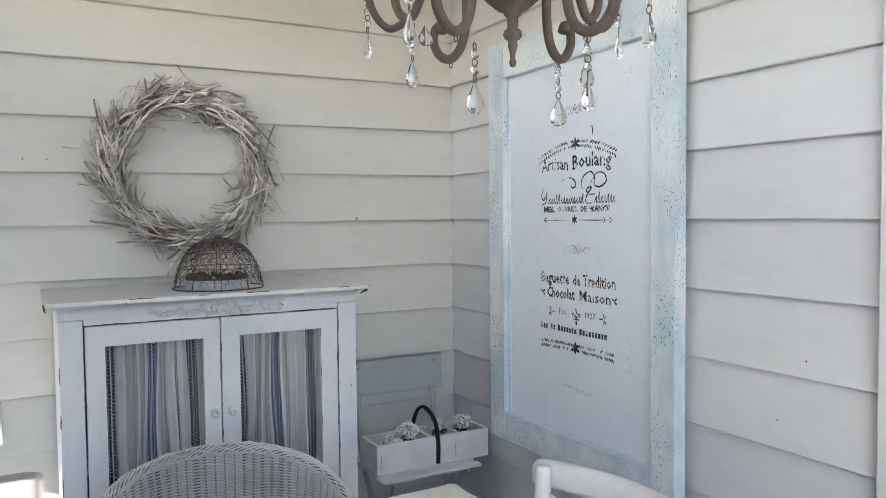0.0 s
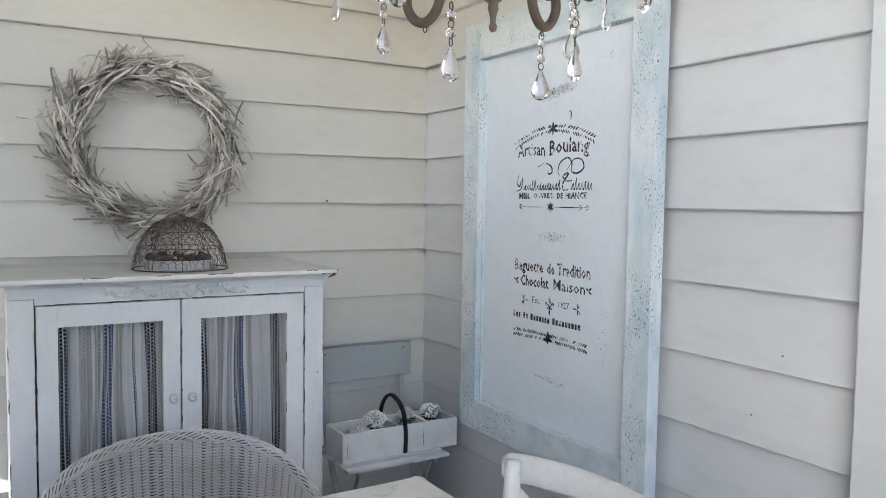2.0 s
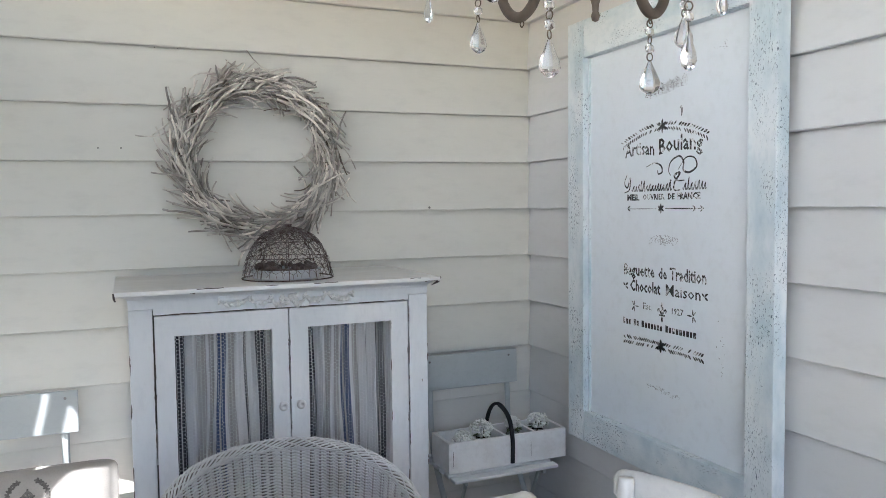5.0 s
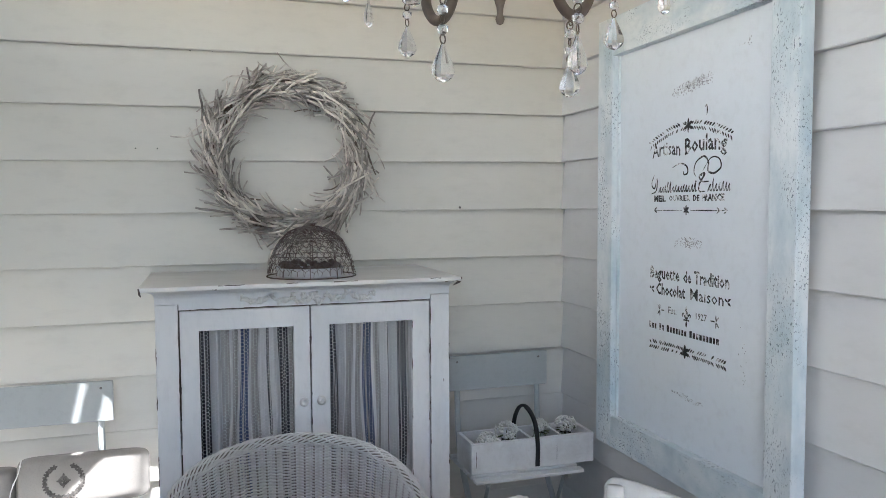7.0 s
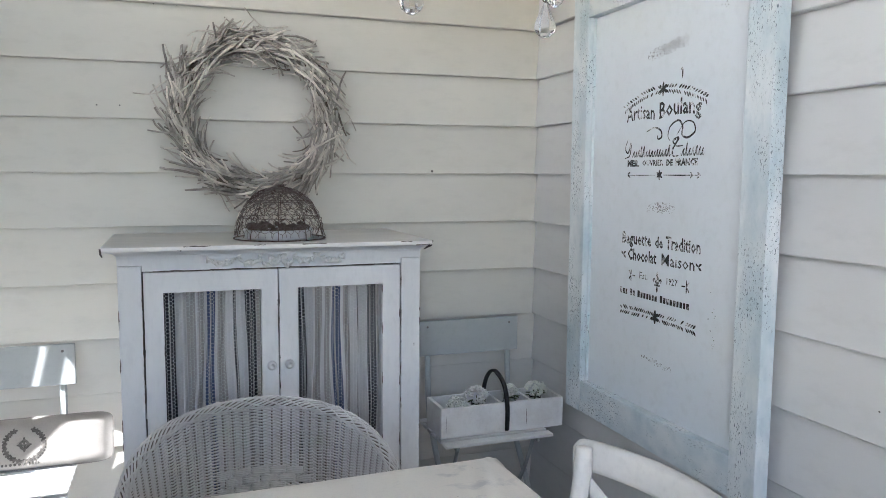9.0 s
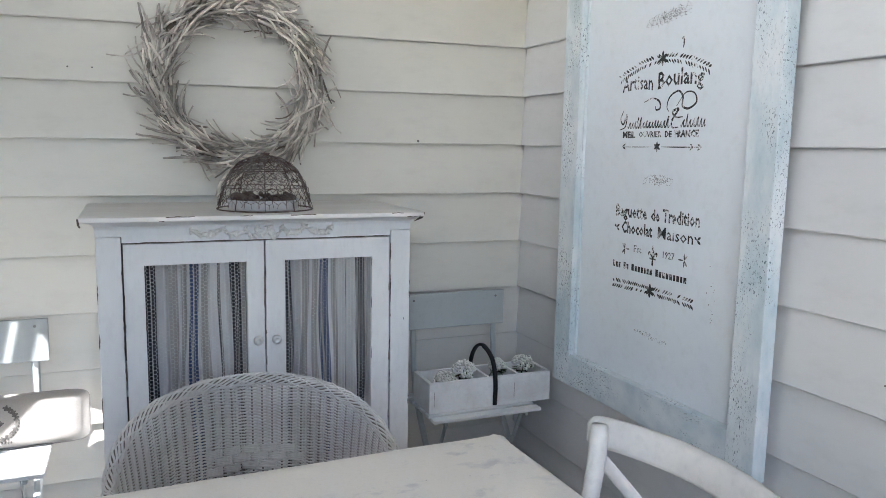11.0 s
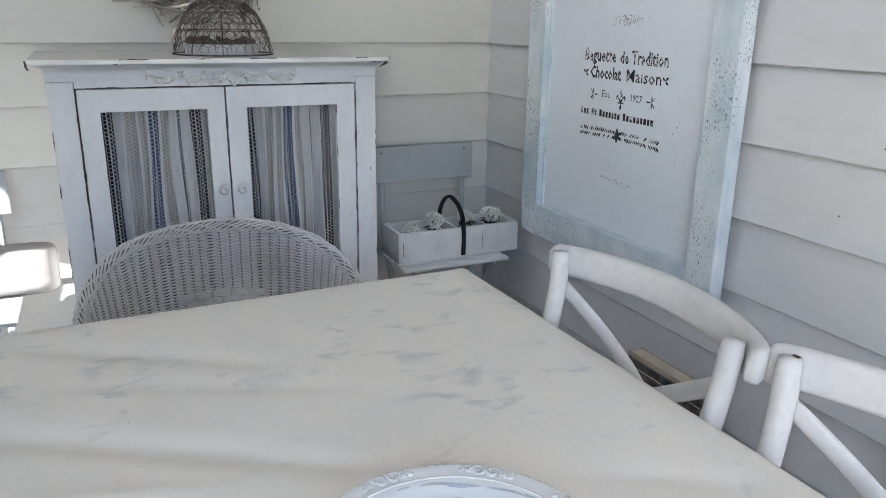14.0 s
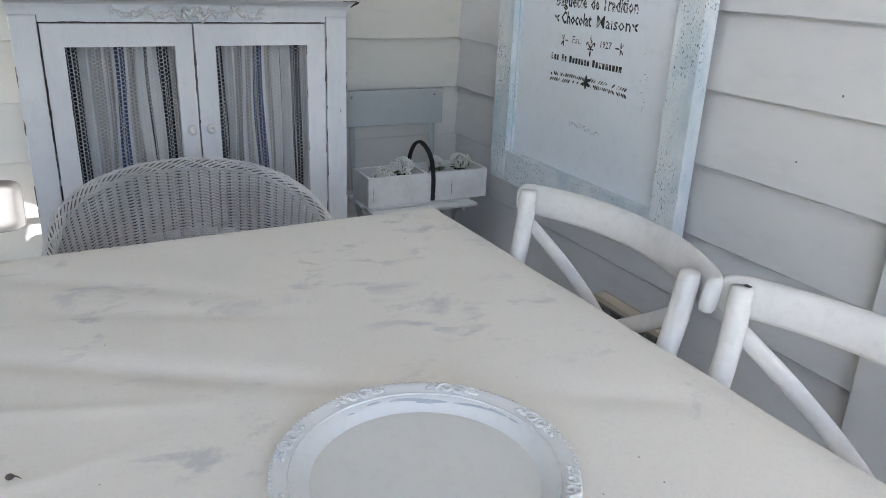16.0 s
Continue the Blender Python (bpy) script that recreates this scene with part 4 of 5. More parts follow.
# ---- flower box ----
def flower_box():
    ob = thing("flower_box", pose(-0.295, -0.29, 0.4345), "distressed white wooden bottle box with a black arched handle", "box")
    x0, x1, y0, y1, h = -0.238, 0.238, -0.083, 0.075, 0.108
    part("front_panel", box(x0, x1, y0, y0 + 0.013, 0, h, 0.002), M_BOX, ob)
    part("back_panel", box(x0, x1, y1 - 0.013, y1, 0, h, 0.002), M_BOX, ob)
    part("end_panel", box(x0, x0 + 0.013, y0 + 0.0132, y1 - 0.0132, 0, h + 0.001, 0.002), M_BOX, ob)
    part("end_panel", box(x1 - 0.013, x1, y0 + 0.0132, y1 - 0.0132, 0, h + 0.001, 0.002), M_BOX, ob)
    part("base_panel", box(x0 + 0.013, x1 - 0.013, y0 + 0.013, y1 - 0.013, 0.001, 0.012), M_BOX, ob)
    for x in (-0.119, 0.0, 0.119):
        part("divider", box(x - 0.005, x + 0.005, y0 + 0.0132, y1 - 0.0132, 0.012, h - 0.006, 0.001), M_BOX, ob)
    pts = smooth_path([(0.012, y0 - 0.003, 0.006), (0.012, y0 - 0.004, 0.09), (0.006, y0 + 0.010, 0.165), (0.002, -0.018, 0.200), (-0.004, 0.030, 0.196), (-0.010, y1 - 0.012, 0.155), (-0.014, y1 + 0.003, 0.09), (-0.014, y1 + 0.003, 0.03)], 7)
    part("handle", tube(pts, 0.0085, 6, flat=0.35, up=(0.1, 1, 0)), M_BLACK, ob, "black iron strap handle", smooth=True)
    for x in (x0 + 0.018, 0.09):
        pts = [(x, y0 - 0.0003, 0.02 + 0.06 * k / 5) for k in range(6)]
        part("scratch", tube(pts, [0.0003, 0.0009, 0.0005, 0.001, 0.0006, 0.0003], 4), M_WORN, ob)
    rnd = random.Random(8)
    for i, (x, y, zc, rad) in enumerate(((-0.160, -0.030, 0.106, 0.040), (-0.075, -0.012, 0.128, 0.047), (0.070, 0.022, 0.122, 0.036), (0.165, 0.0, 0.128, 0.043))):
        fl = thing("flower_jar", pose(-0.295 + x, -0.29 + y, 0.4345 + 0.0125), "glass jar of white hydrangea blossoms in the box", "flowers", group="flower jars")
        part("jar", lathe([(0.0, 0.0005), (0.026, 0.0005), (0.028, 0.004), (0.028, 0.062), (0.022, 0.072), (0.022, 0.084), (0.024, 0.086), (0.0205, 0.086), (0.0205, 0.072), (0.0262, 0.06), (0.0262, 0.006), (0.0, 0.004)], 20), M_JAR, fl, smooth=True)
        st = ([], [])
        for k in range(4):
            tube([(rnd.uniform(-0.008, 0.008), rnd.uniform(-0.008, 0.008), 0.01), (rnd.uniform(-0.014, 0.014), rnd.uniform(-0.01, 0.01), zc - 0.02)], 0.0014, 4, st)
        part("stem", st, M_LEAF, fl)
        st = ([], [])
        for k in range(5):
            a = rnd.uniform(0, 6.28)
            q = Euler((rnd.uniform(-0.5, 0.5), rnd.uniform(-0.5, 0.5), a)).to_matrix()
            blob((0.026 * math.cos(a), 0.02 * math.sin(a), zc - 0.03 + rnd.uniform(-0.01, 0.006)), (0.016, 0.008, 0.0015), st, q)
        part("leaves", st, M_LEAF, fl, smooth=True)
        st = ([], [])
        n = 30 if rad > 0.03 else 16
        for k in range(n):
            a, e = rnd.uniform(0, 6.28), rnd.uniform(-0.3, 1.5)
            d = Vector((math.cos(a) * math.cos(e), math.sin(a) * math.cos(e) * 0.85, math.sin(e) * 0.8))
            c = d * rad * rnd.uniform(0.75, 1.05) + Vector((0, 0, zc - 0.022))
            face = d.to_track_quat("Z", "Y").to_matrix()
            spin = rnd.uniform(0, 1.5)
            for p in range(4):
                g = spin + p * math.pi / 2
                q = face @ Euler((0.35 * math.sin(g), -0.35 * math.cos(g), g)).to_matrix()
                blob(c + face @ Vector((math.cos(g), math.sin(g), 0)) * 0.0072, (0.0072, 0.0060, 0.0012), st, q, 6, 3)
        part("blossom", st, M_PETAL, fl, "cluster of white petals", smooth=True)


flower_box()


# ---- wicker armchair ----
def wicker_chair():
    ob = thing("wicker_armchair", pose(-1.205, -1.03, 0), "white painted wicker tub armchair drawn up to the table", "chair")
    A, BK = 0.285, 0.275     # half width and depth of the curved back

    def plan(u):
        """u from -1 (one arm's front) through 0 (the back's middle) to 1."""
        s = u * 1.55
        if abs(s) <= 1.0:
            a = s * math.pi / 2
            return Vector((A * math.sin(a), BK * math.cos(a), 0)), Vector((math.sin(a), math.cos(a), 0)).normalized()
        sg = 1 if s > 0 else -1
        k = abs(s) - 1.0
        return Vector((sg * (A - 0.02 * k), -k * 0.42, 0)), Vector((sg, 0, 0))

    def rim_z(u):
        s = min(abs(u) * 1.55, 1.4)
        return 0.742 - 0.125 * (s / 1.0) ** 2.2 if s < 1 else 0.617 - 0.02 * (s - 1)

    def surf(u, v, off=0.0):
        p, nrm = plan(u)
        flare = 1.0 + 0.10 * v * v
        z = 0.30 + (rim_z(u) - 0.012 - 0.30) * v
        return Vector((p.x * flare, p.y * flare, z)) + nrm * off

    rows, stakes = 106, 58
    n = stakes * 4
    vs, fs = [], []
    for r in range(rows):
        pts = []
        for k in range(n + 1):
            ph = math.pi * (k / 4.0 + r)
            p = surf(-1 + 2 * k / n, (r + 0.5) / rows, 0.0056 * math.cos(ph))
            pts.append(p)
        tube(pts, 0.0023, 4, (vs, fs), up=(0, 0, 1))
    part("woven_back", (vs, fs), M_WICKER, ob, "closely woven white wicker", smooth=True, stuff=True)
    # stakes coloured dark as the shade between the canes
    for k in range(stakes + 1):
        u = -1 + 2 * k / stakes
        if abs(u) < 0.995:
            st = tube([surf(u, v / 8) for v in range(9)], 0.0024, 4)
            part("stake", st, M_WICKER_GAP, ob)
    # rolled and braided rim: strands wound round an inner roll, dark for shade between them
    path = [surf(-1 + 2 * k / 240, 1.0) + Vector((0, 0, 0.006)) for k in range(241)]
    part("rim_core", tube(path, 0.0105, 8), M_WICKER_GAP, ob, smooth=True)
    vs, fs = [], []
    for layer, (strands, way, rad, thick, turns) in enumerate(((10, 1, 0.0132, 0.0026, 8.0), (4, -1, 0.0144, 0.0022, 6.0))):
        for j in range(strands):
            strand = []
            for k in range(2, 239):
                p = path[k]
                d = (path[k + 1] - path[k - 1]).normalized()
                s = d.cross(Vector((0, 0, 1))).normalized()
                t = s.cross(d)
                g = way * 2 * math.pi * turns * k / 240 + 2 * math.pi * j / strands
                rr = rad + 0.0022 * math.sin(k * 0.55 + j * 2.1 + layer)
                strand.append(p + s * (rr * math.cos(g)) + t * (rr * math.sin(g)))
            tube(strand, thick, 5, (vs, fs))
    part("rim_braid", (vs, fs), M_WICKER, ob, "braided rim of white cane", smooth=True, stuff=True)
    # basketwork band low on the back: flat blocks of four canes, over and under in turn
    for r in range(3):
        for k in range(5 - r // 2):
            u = -0.11 + 0.0667 * k + (0.0333 if r % 2 else 0.0)
            st = ([], [])
            for j in range(4):
                pts = [surf(u + 0.060 * (q / 6 - 0.5), 0.615 - r * 0.050 - j * 0.0115, -0.0055 - 0.0045 * math.sin(math.pi * q / 6)) for q in range(7)]
                tube(pts, 0.0027, 5, st)
            part("weave_block", st, M_WICKER, ob, smooth=True)
    # seat and legs
    vs, fs = [], []
    for k in range(40):
        y = -0.24 + 0.46 * k / 39
        half = A * math.sqrt(max(0.05, 1 - (max(y, 0) / 0.29) ** 2)) - 0.01
        tube([(-half + 2 * half * i / 12, y, 0.40 + (0.003 if (i + k) % 2 else -0.003)) for i in range(13)], 0.0062, 4, (vs, fs))
    part("seat", (vs, fs), M_WICKER, ob, smooth=True)
    for x, y in ((-0.24, -0.2), (0.24, -0.2), (-0.18, 0.19), (0.18, 0.19)):
        part("leg", tube([(x * 1.05, y * 1.05, 0.0), (x, y, 0.40)], 0.016, 8), M_WICKER, ob, smooth=True)
    return ob


wicker_chair()


# ---- cross-back chairs ----
def cross_back_chair(m, label, chipped=False):
    ob = thing("cross_back_chair", m, label, "chair", group="cross-back chairs")
    # local x across, local y towards the table
    for s in (-1, 1):
        pts = smooth_path([(s * 0.217, 0.012, 0.848), (s * 0.212, 0.022, 0.76), (s * 0.205, 0.055, 0.60), (s * 0.185, 0.085, 0.45), (s * 0.185, 0.06, 0.22), (s * 0.19, 0.0, 0.0)], 5)
        n = len(pts)
        part("back_post", tube(pts, [0.0168 if k else 0.0150 for k in range(n)], 12), M_WHITE, ob, smooth=True)
        pts = [(s * 0.20, 0.44, 0.43), (s * 0.205, 0.45, 0.0)]
        part("front_leg", tube(pts, [0.018, 0.014], 10), M_WHITE, ob, smooth=True)
    # bent top rail: bows away from the sitter, ends wrap past the posts
    spine = smooth_path([(-0.256, 0.014, 0), (-0.240, -0.008, 0), (-0.188, -0.034, 0), (-0.10, -0.062, 0), (0, -0.072, 0), (0.10, -0.062, 0), (0.188, -0.034, 0), (0.240, -0.008, 0), (0.256, 0.014, 0)], 6)
    vs, fs = [], []
    n = len(spine)
    ring = 12
    for i, p in enumerate(spine):
        d = (spine[min(i + 1, n - 1)] - spine[max(i - 1, 0)]).normalized()
        s = Vector((d.y, -d.x, 0))
        e = abs(2 * i / (n - 1) - 1)
        half = 0.029 * (1 - 0.50 * max(0, (e - 0.80) / 0.20) ** 2.0)
        th = 0.0135 * (1 - 0.35 * max(0, (e - 0.9) / 0.1))
        zc = 0.821 + 0.004 * (1 - e * e)
        for k in range(ring):
            g = 2 * math.pi * k / ring
            cx, cz = math.cos(g), math.sin(g)
            cx = math.copysign(abs(cx) ** 0.6, cx)
            cz = math.copysign(abs(cz) ** 0.6, cz)
            lean = 0.12 * cz * half
            vs.append(tuple(p + s * (th * cx + lean) + Vector((0, 0, zc + half * cz))))
    for i in range(n - 1):
        for k in range(ring):
            l = (k + 1) % ring
            fs.append((i * ring + k, i * ring + l, (i + 1) * ring + l, (i + 1) * ring + k))
    fs.append(tuple(reversed(range(ring))))
    fs.append(tuple((n - 1) * ring + k for k in range(ring)))
    part("top_rail", (vs, fs), M_WHITE, ob, "curved white top rail with rubbed paint", smooth=True)
    for s in (-1, 1):
        pts = smooth_path([(s * 0.214, 0.006, 0.782), (s * 0.115, -0.018 - 0.006 * s, 0.716), (s * 0.015, -0.026 - 0.006 * s, 0.653), (-s * 0.085, -0.002, 0.592), (-s * 0.198, 0.060, 0.526)], 6)
        part("cross_brace", tube(pts, 0.0150, 10, flat=0.40, up=(0.0, 1, 0.25)), M_WHITE, ob, smooth=True)
    part("seat", lathe([(0.0, 0.0), (0.20, 0.0), (0.212, 0.006), (0.212, 0.022), (0.20, 0.028), (0.0, 0.024)], 36, 1.0, 1.0, centre=(0, 0.27, 0.43)), M_WHITE, ob, smooth=True)
    if chipped:
        part("paint_chip", box(0.211, 0.221, 0.000, 0.006, 0.8475, 0.8490, 0.0005), M_WORN, ob, "dark chip of bare wood on the post's head")
    return ob


cross_back_chair(pose(-0.672, -1.789, 0, 0, 0, 89), "white cross-back chair pushed in at the table below the sign")
cross_back_chair(pose(-0.6486, -2.292, 0, 0, 0, 90), "white cross-back chair at the table with a chipped post", True)


# ---- plate ----
def plate():
    ob = thing("charger_plate", pose(-1.179, -2.160, 0.7525), "white painted round plate with an ornate raised rim on the cloth", "plate")
    wall = [(0.1265, 0.0065), (0.1315, 0.0095), (0.136, 0.0145), (0.1415, 0.0185), (0.150, 0.0205), (0.159, 0.0230), (0.164, 0.0248)]
    prof = wall + [(0.168, 0.0240), (0.1695, 0.0215), (0.167, 0.019), (0.152, 0.0160), (0.128, 0.004), (0.112, 0.0), (0.0, 0.0)]
    part("dish", lathe(prof, 96), M_PLATE, ob, smooth=True)
    part("centre", lathe([(0.0, 0.0062), (0.1268, 0.0062)], 64), M_PLATE_FLAT, ob, smooth=True)

    def wall_z(r):
        for (a, za), (b, zb) in zip(wall, wall[1:]):
            if a <= r <= b:
                return za + (zb - za) * (r - a) / (b - a)
        return 0.0065

    # places where the white has rubbed through to blue-grey
    for a0, a1, rad, wid in ((52, 84, 0.1385, 0.0022), (60, 70, 0.1350, 0.0012), (28, 50, 0.1390, 0.0016), (20, 31, 0.1425, 0.0018), (88, 96, 0.1395, 0.0014), (12, 19, 0.1400, 0.0010), (103, 108, 0.1375, 0.0009)):
        rub = random.Random(int(a0))
        n = 24
        vs, fs = [], []
        for k in range(n + 1):
            a = math.radians(a0 + (a1 - a0) * k / n)
            taper = wid * math.sin(math.pi * k / n) ** 0.6 * rub.uniform(0.6, 1.05) + 0.0001
            mid = rad + 0.0012 * math.sin(9 * a + a0)
            for q in (mid - taper, mid + taper):
                vs.append((q * math.cos(a), q * math.sin(a), wall_z(q) + 0.00035))
        for k in range(n):
            fs.append((2 * k, 2 * k + 1, 2 * k + 3, 2 * k + 2))
        part("worn_streak", (vs, fs), M_RUB, ob, "blue-grey streak where the paint has worn")
    rnd = random.Random(2)
    st = ([], [])
    for k in range(150):
        a = 2 * math.pi * k / 150
        blob((0.1665 * math.cos(a), 0.1665 * math.sin(a), 0.0242), (0.0026, 0.0026, 0.0007), st, None, 6, 3)
    part("beaded_edge", st, M_PLATE, ob, smooth=True)
    part("inner_ridge", tube([(0.1475 * math.cos(a), 0.1475 * math.sin(a), 0.0203) for a in [2 * math.pi * k / 90 for k in range(90)]], 0.0015, 6, closed=True), M_PLATE, ob, smooth=True)
    for k in range(8):
        g0 = 2 * math.pi * k / 8 + 0.12
        for c, (r, turns) in enumerate((((0.1585), 1), ((0.1585), -1))):
            st = ([], [])
            cen = g0 + (0.055 if turns > 0 else -0.055)
            pts = []
            for j in range(22):
                a = j * 0.42
                rr = 0.0098 * (1 - j / 26)
                u = rr * math.cos(a) * turns
                v = rr * math.sin(a)
                ang = cen + u / r
                pts.append(((r + v) * math.cos(ang), (r + v) * math.sin(ang), 0.0233 + 0.0006 * math.sin(j)))
            tube(pts, [0.0029 * (1 - 0.4 * j / 22) for j in range(22)], 6, st)
            for j in range(7):
                ang = cen + turns * (0.03 + 0.018 * j)
                blob(((r + 0.002 * math.sin(j * 1.7)) * math.cos(ang), (r + 0.002 * math.sin(j * 1.7)) * math.sin(ang), 0.0229), (0.0060, 0.0036, 0.0024), st, Euler((0, 0, ang + 1.57 + 0.4 * (-1) ** j)).to_matrix(), 6, 3)
            part("scroll_ornament", st, M_PLATE, ob, smooth=True, stuff=True)
    ob.scale = (0.92, 0.92, 0.95)
    return ob


plate()


# ---- a dark speck on the cloth ----
# an unidentified speck; its bud shape and stalk are made up
bud = thing("dried_bud", pose(-1.552, -1.9905, 0.7525), "tiny dark speck lying on the tablecloth", "bud")
speck_store = ([], [])
blob((0, 0, 0.0035), (0.0042, 0.0034, 0.0034), speck_store, None, 8, 6)
tube([(0.003, 0, 0.004), (0.007, -0.002, 0.003), (0.010, -0.005, 0.0015)], [0.0009, 0.0007, 0.0004], 5, speck_store)
part("bud", speck_store, M_WORN, bud, smooth=True)


# ---- chandelier ----
def chandelier():
    c = Vector((-1.145, -2.144, 0))
    ob = thing("chandelier", Matrix.Translation(c), "aged iron chandelier hung with clear crystal drops", "chandelier")
    prof = [(0.0, 1.5375), (0.0030, 1.539), (0.0042, 1.543), (0.0028, 1.547), (0.0032, 1.553), (0.0055, 1.561), (0.0048, 1.566), (0.0095, 1.5695), (0.0105, 1.573), (0.0095, 1.5765), (0.0058, 1.580),
            (0.0062, 1.592), (0.0095, 1.594), (0.0095, 1.5965), (0.017, 1.600), (0.030, 1.611), (0.040, 1.627), (0.045, 1.645), (0.043, 1.662), (0.034, 1.677), (0.020, 1.688), (0.012, 1.70), (0.014, 1.74), (0.026, 1.77), (0.018, 1.80), (0.009, 1.83), (0.012, 1.86), (0.0, 1.865)]
    part("body", lathe(prof, 32), M_IRON, ob, smooth=True)
    part("chain", tube([(0, 0, 1.86), (0, 0, ROOM_H - 0.02)], 0.004, 6), M_CHAIN, ob)
    part("ceiling_rose", lathe([(0.0, -0.02), (0.05, -0.02), (0.06, -0.005), (0.06, 0.0), (0, 0)], 24, centre=(0, 0, ROOM_H)), M_IRON, ob, smooth=True)

    def bead(centre, r):
        b = bmesh.new()
        bmesh.ops.create_icosphere(b, subdivisions=1, radius=r)
        b.transform(Matrix.Translation(centre) @ Matrix.Diagonal((1, 0.6, 1, 1)))
        return b

    def ring(centre, r, turn):
        pts = [Vector(centre) + Vector((r * math.cos(a) * math.cos(turn), r * math.cos(a) * math.sin(turn), r * 1.25 * math.sin(a))) for a in [2 * math.pi * k / 12 for k in range(12)]]
        return tube(pts, 0.0007, 4, closed=True)

    def drop(x, y, top, bottom, turn, tall=0.034):
        """A chain of rings and beads from top, ending in an almond drop at bottom."""
        d = tall
        # faceted almond
        vs, fs = [], []
        rows = ((0.0, 0.0012), (0.12, 0.0028), (0.32, 0.0060), (0.56, 0.0098), (0.74, 0.0110), (0.88, 0.0085), (0.97, 0.0040), (1.0, 0.0008))
        seg = 8
        for k, r in rows:
            for q in range(seg):
                g = 2 * math.pi * (q + 0.5) / seg
                px, py = r * math.cos(g), r * 0.55 * math.sin(g)
                vs.append((x + px * math.cos(turn) - py * math.sin(turn), y + px * math.sin(turn) + py * math.cos(turn), bottom + d * (1 - k)))
        for i in range(len(rows) - 1):
            for q in range(seg):
                l = (q + 1) % seg
                fs.append((i * seg + q, (i + 1) * seg + q, (i + 1) * seg + l, i * seg + l))
        fs.append(tuple(range(seg)))
        fs.append(tuple(reversed(range((len(rows) - 1) * seg, len(rows) * seg))))
        part("crystal_drop", (vs, fs), M_CRYSTAL, ob, "clear almond crystal")
        z = bottom + d
        flip = 0
        while z < top - 0.002:
            part("chain_ring", ring((x, y, z + 0.003), 0.0032, turn + 1.57 * (flip % 2) + 0.4), M_CHAIN, ob)
            z += 0.0066
            if z + 0.011 < top:
                part("crystal_bead", bead((x, y, z + 0.0048), 0.0058), M_CRYSTAL, ob, "round cut crystal bead")
                z += 0.0098
            flip += 1

    for i, deg in enumerate((20, 107, 198, 291)):
        a = radians(deg)
        ux, uy = math.cos(a), math.sin(a)

        def arm(pts, rad):
            return [(r * ux, r * uy, z) for r, z in pts]
        low = smooth_path(arm([(0.034, 1.70), (0.058, 1.685), (0.067, 1.645), (0.068, 1.600), (0.076, 1.573), (0.092, 1.561), (0.109, 1.566), (0.1205, 1.583), (0.1175, 1.599), (0.107, 1.602), (0.1035, 1.594)], 0), 6)
        n = len(low)
        part("scroll", tube(low, [0.0054 if k < n * 0.8 else 0.0054 + 0.0016 * (k - n * 0.8) / (n * 0.2) for k in range(n)], 10), M_IRON, ob, smooth=True)
        up = smooth_path(arm([(0.040, 1.66), (0.075, 1.690), (0.115, 1.680), (0.140, 1.645), (0.158, 1.622), (0.178, 1.628), (0.188, 1.648), (0.181, 1.664), (0.170, 1.662), (0.168, 1.652)], 0), 6)
        part("arm", tube(up, 0.0056, 10), M_IRON, ob, smooth=True)
        out = smooth_path(arm([(0.155, 1.622), (0.20, 1.615), (0.235, 1.650), (0.242, 1.70)], 0), 6)
        part("branch", tube(out, 0.005, 8), M_IRON, ob, smooth=True)
        part("candle_cup", lathe([(0.0, 1.695), (0.012, 1.697), (0.030, 1.712), (0.034, 1.720), (0.030, 1.722), (0.012, 1.712), (0.012, 1.79), (0.0, 1.79)], 20, centre=(0.242 * ux, 0.242 * uy, 0)), M_IRON, ob, smooth=True)
        part("eyelet", ring((0.093 * ux, 0.093 * uy, 1.5535), 0.0025, a), M_CHAIN, ob)
        rin = 0.064 if deg == 198 else 0.092
        if deg != 107:
            drop(rin * ux, rin * uy, 1.552, 1.4805, radians(-29) + 0.3 * i)
        drop(0.158 * ux, 0.158 * uy, 1.612, 1.5345, radians(-29) + 0.5 * i + 0.3)
        drop(0.242 * ux, 0.242 * uy, 1.690, 1.583, radians(-29) + 0.8 * i + 1.0)
    drop(-0.075 + 0.02, 0.10, 1.60, 1.575, 0.2, 0.024)
    return ob


chandelier()


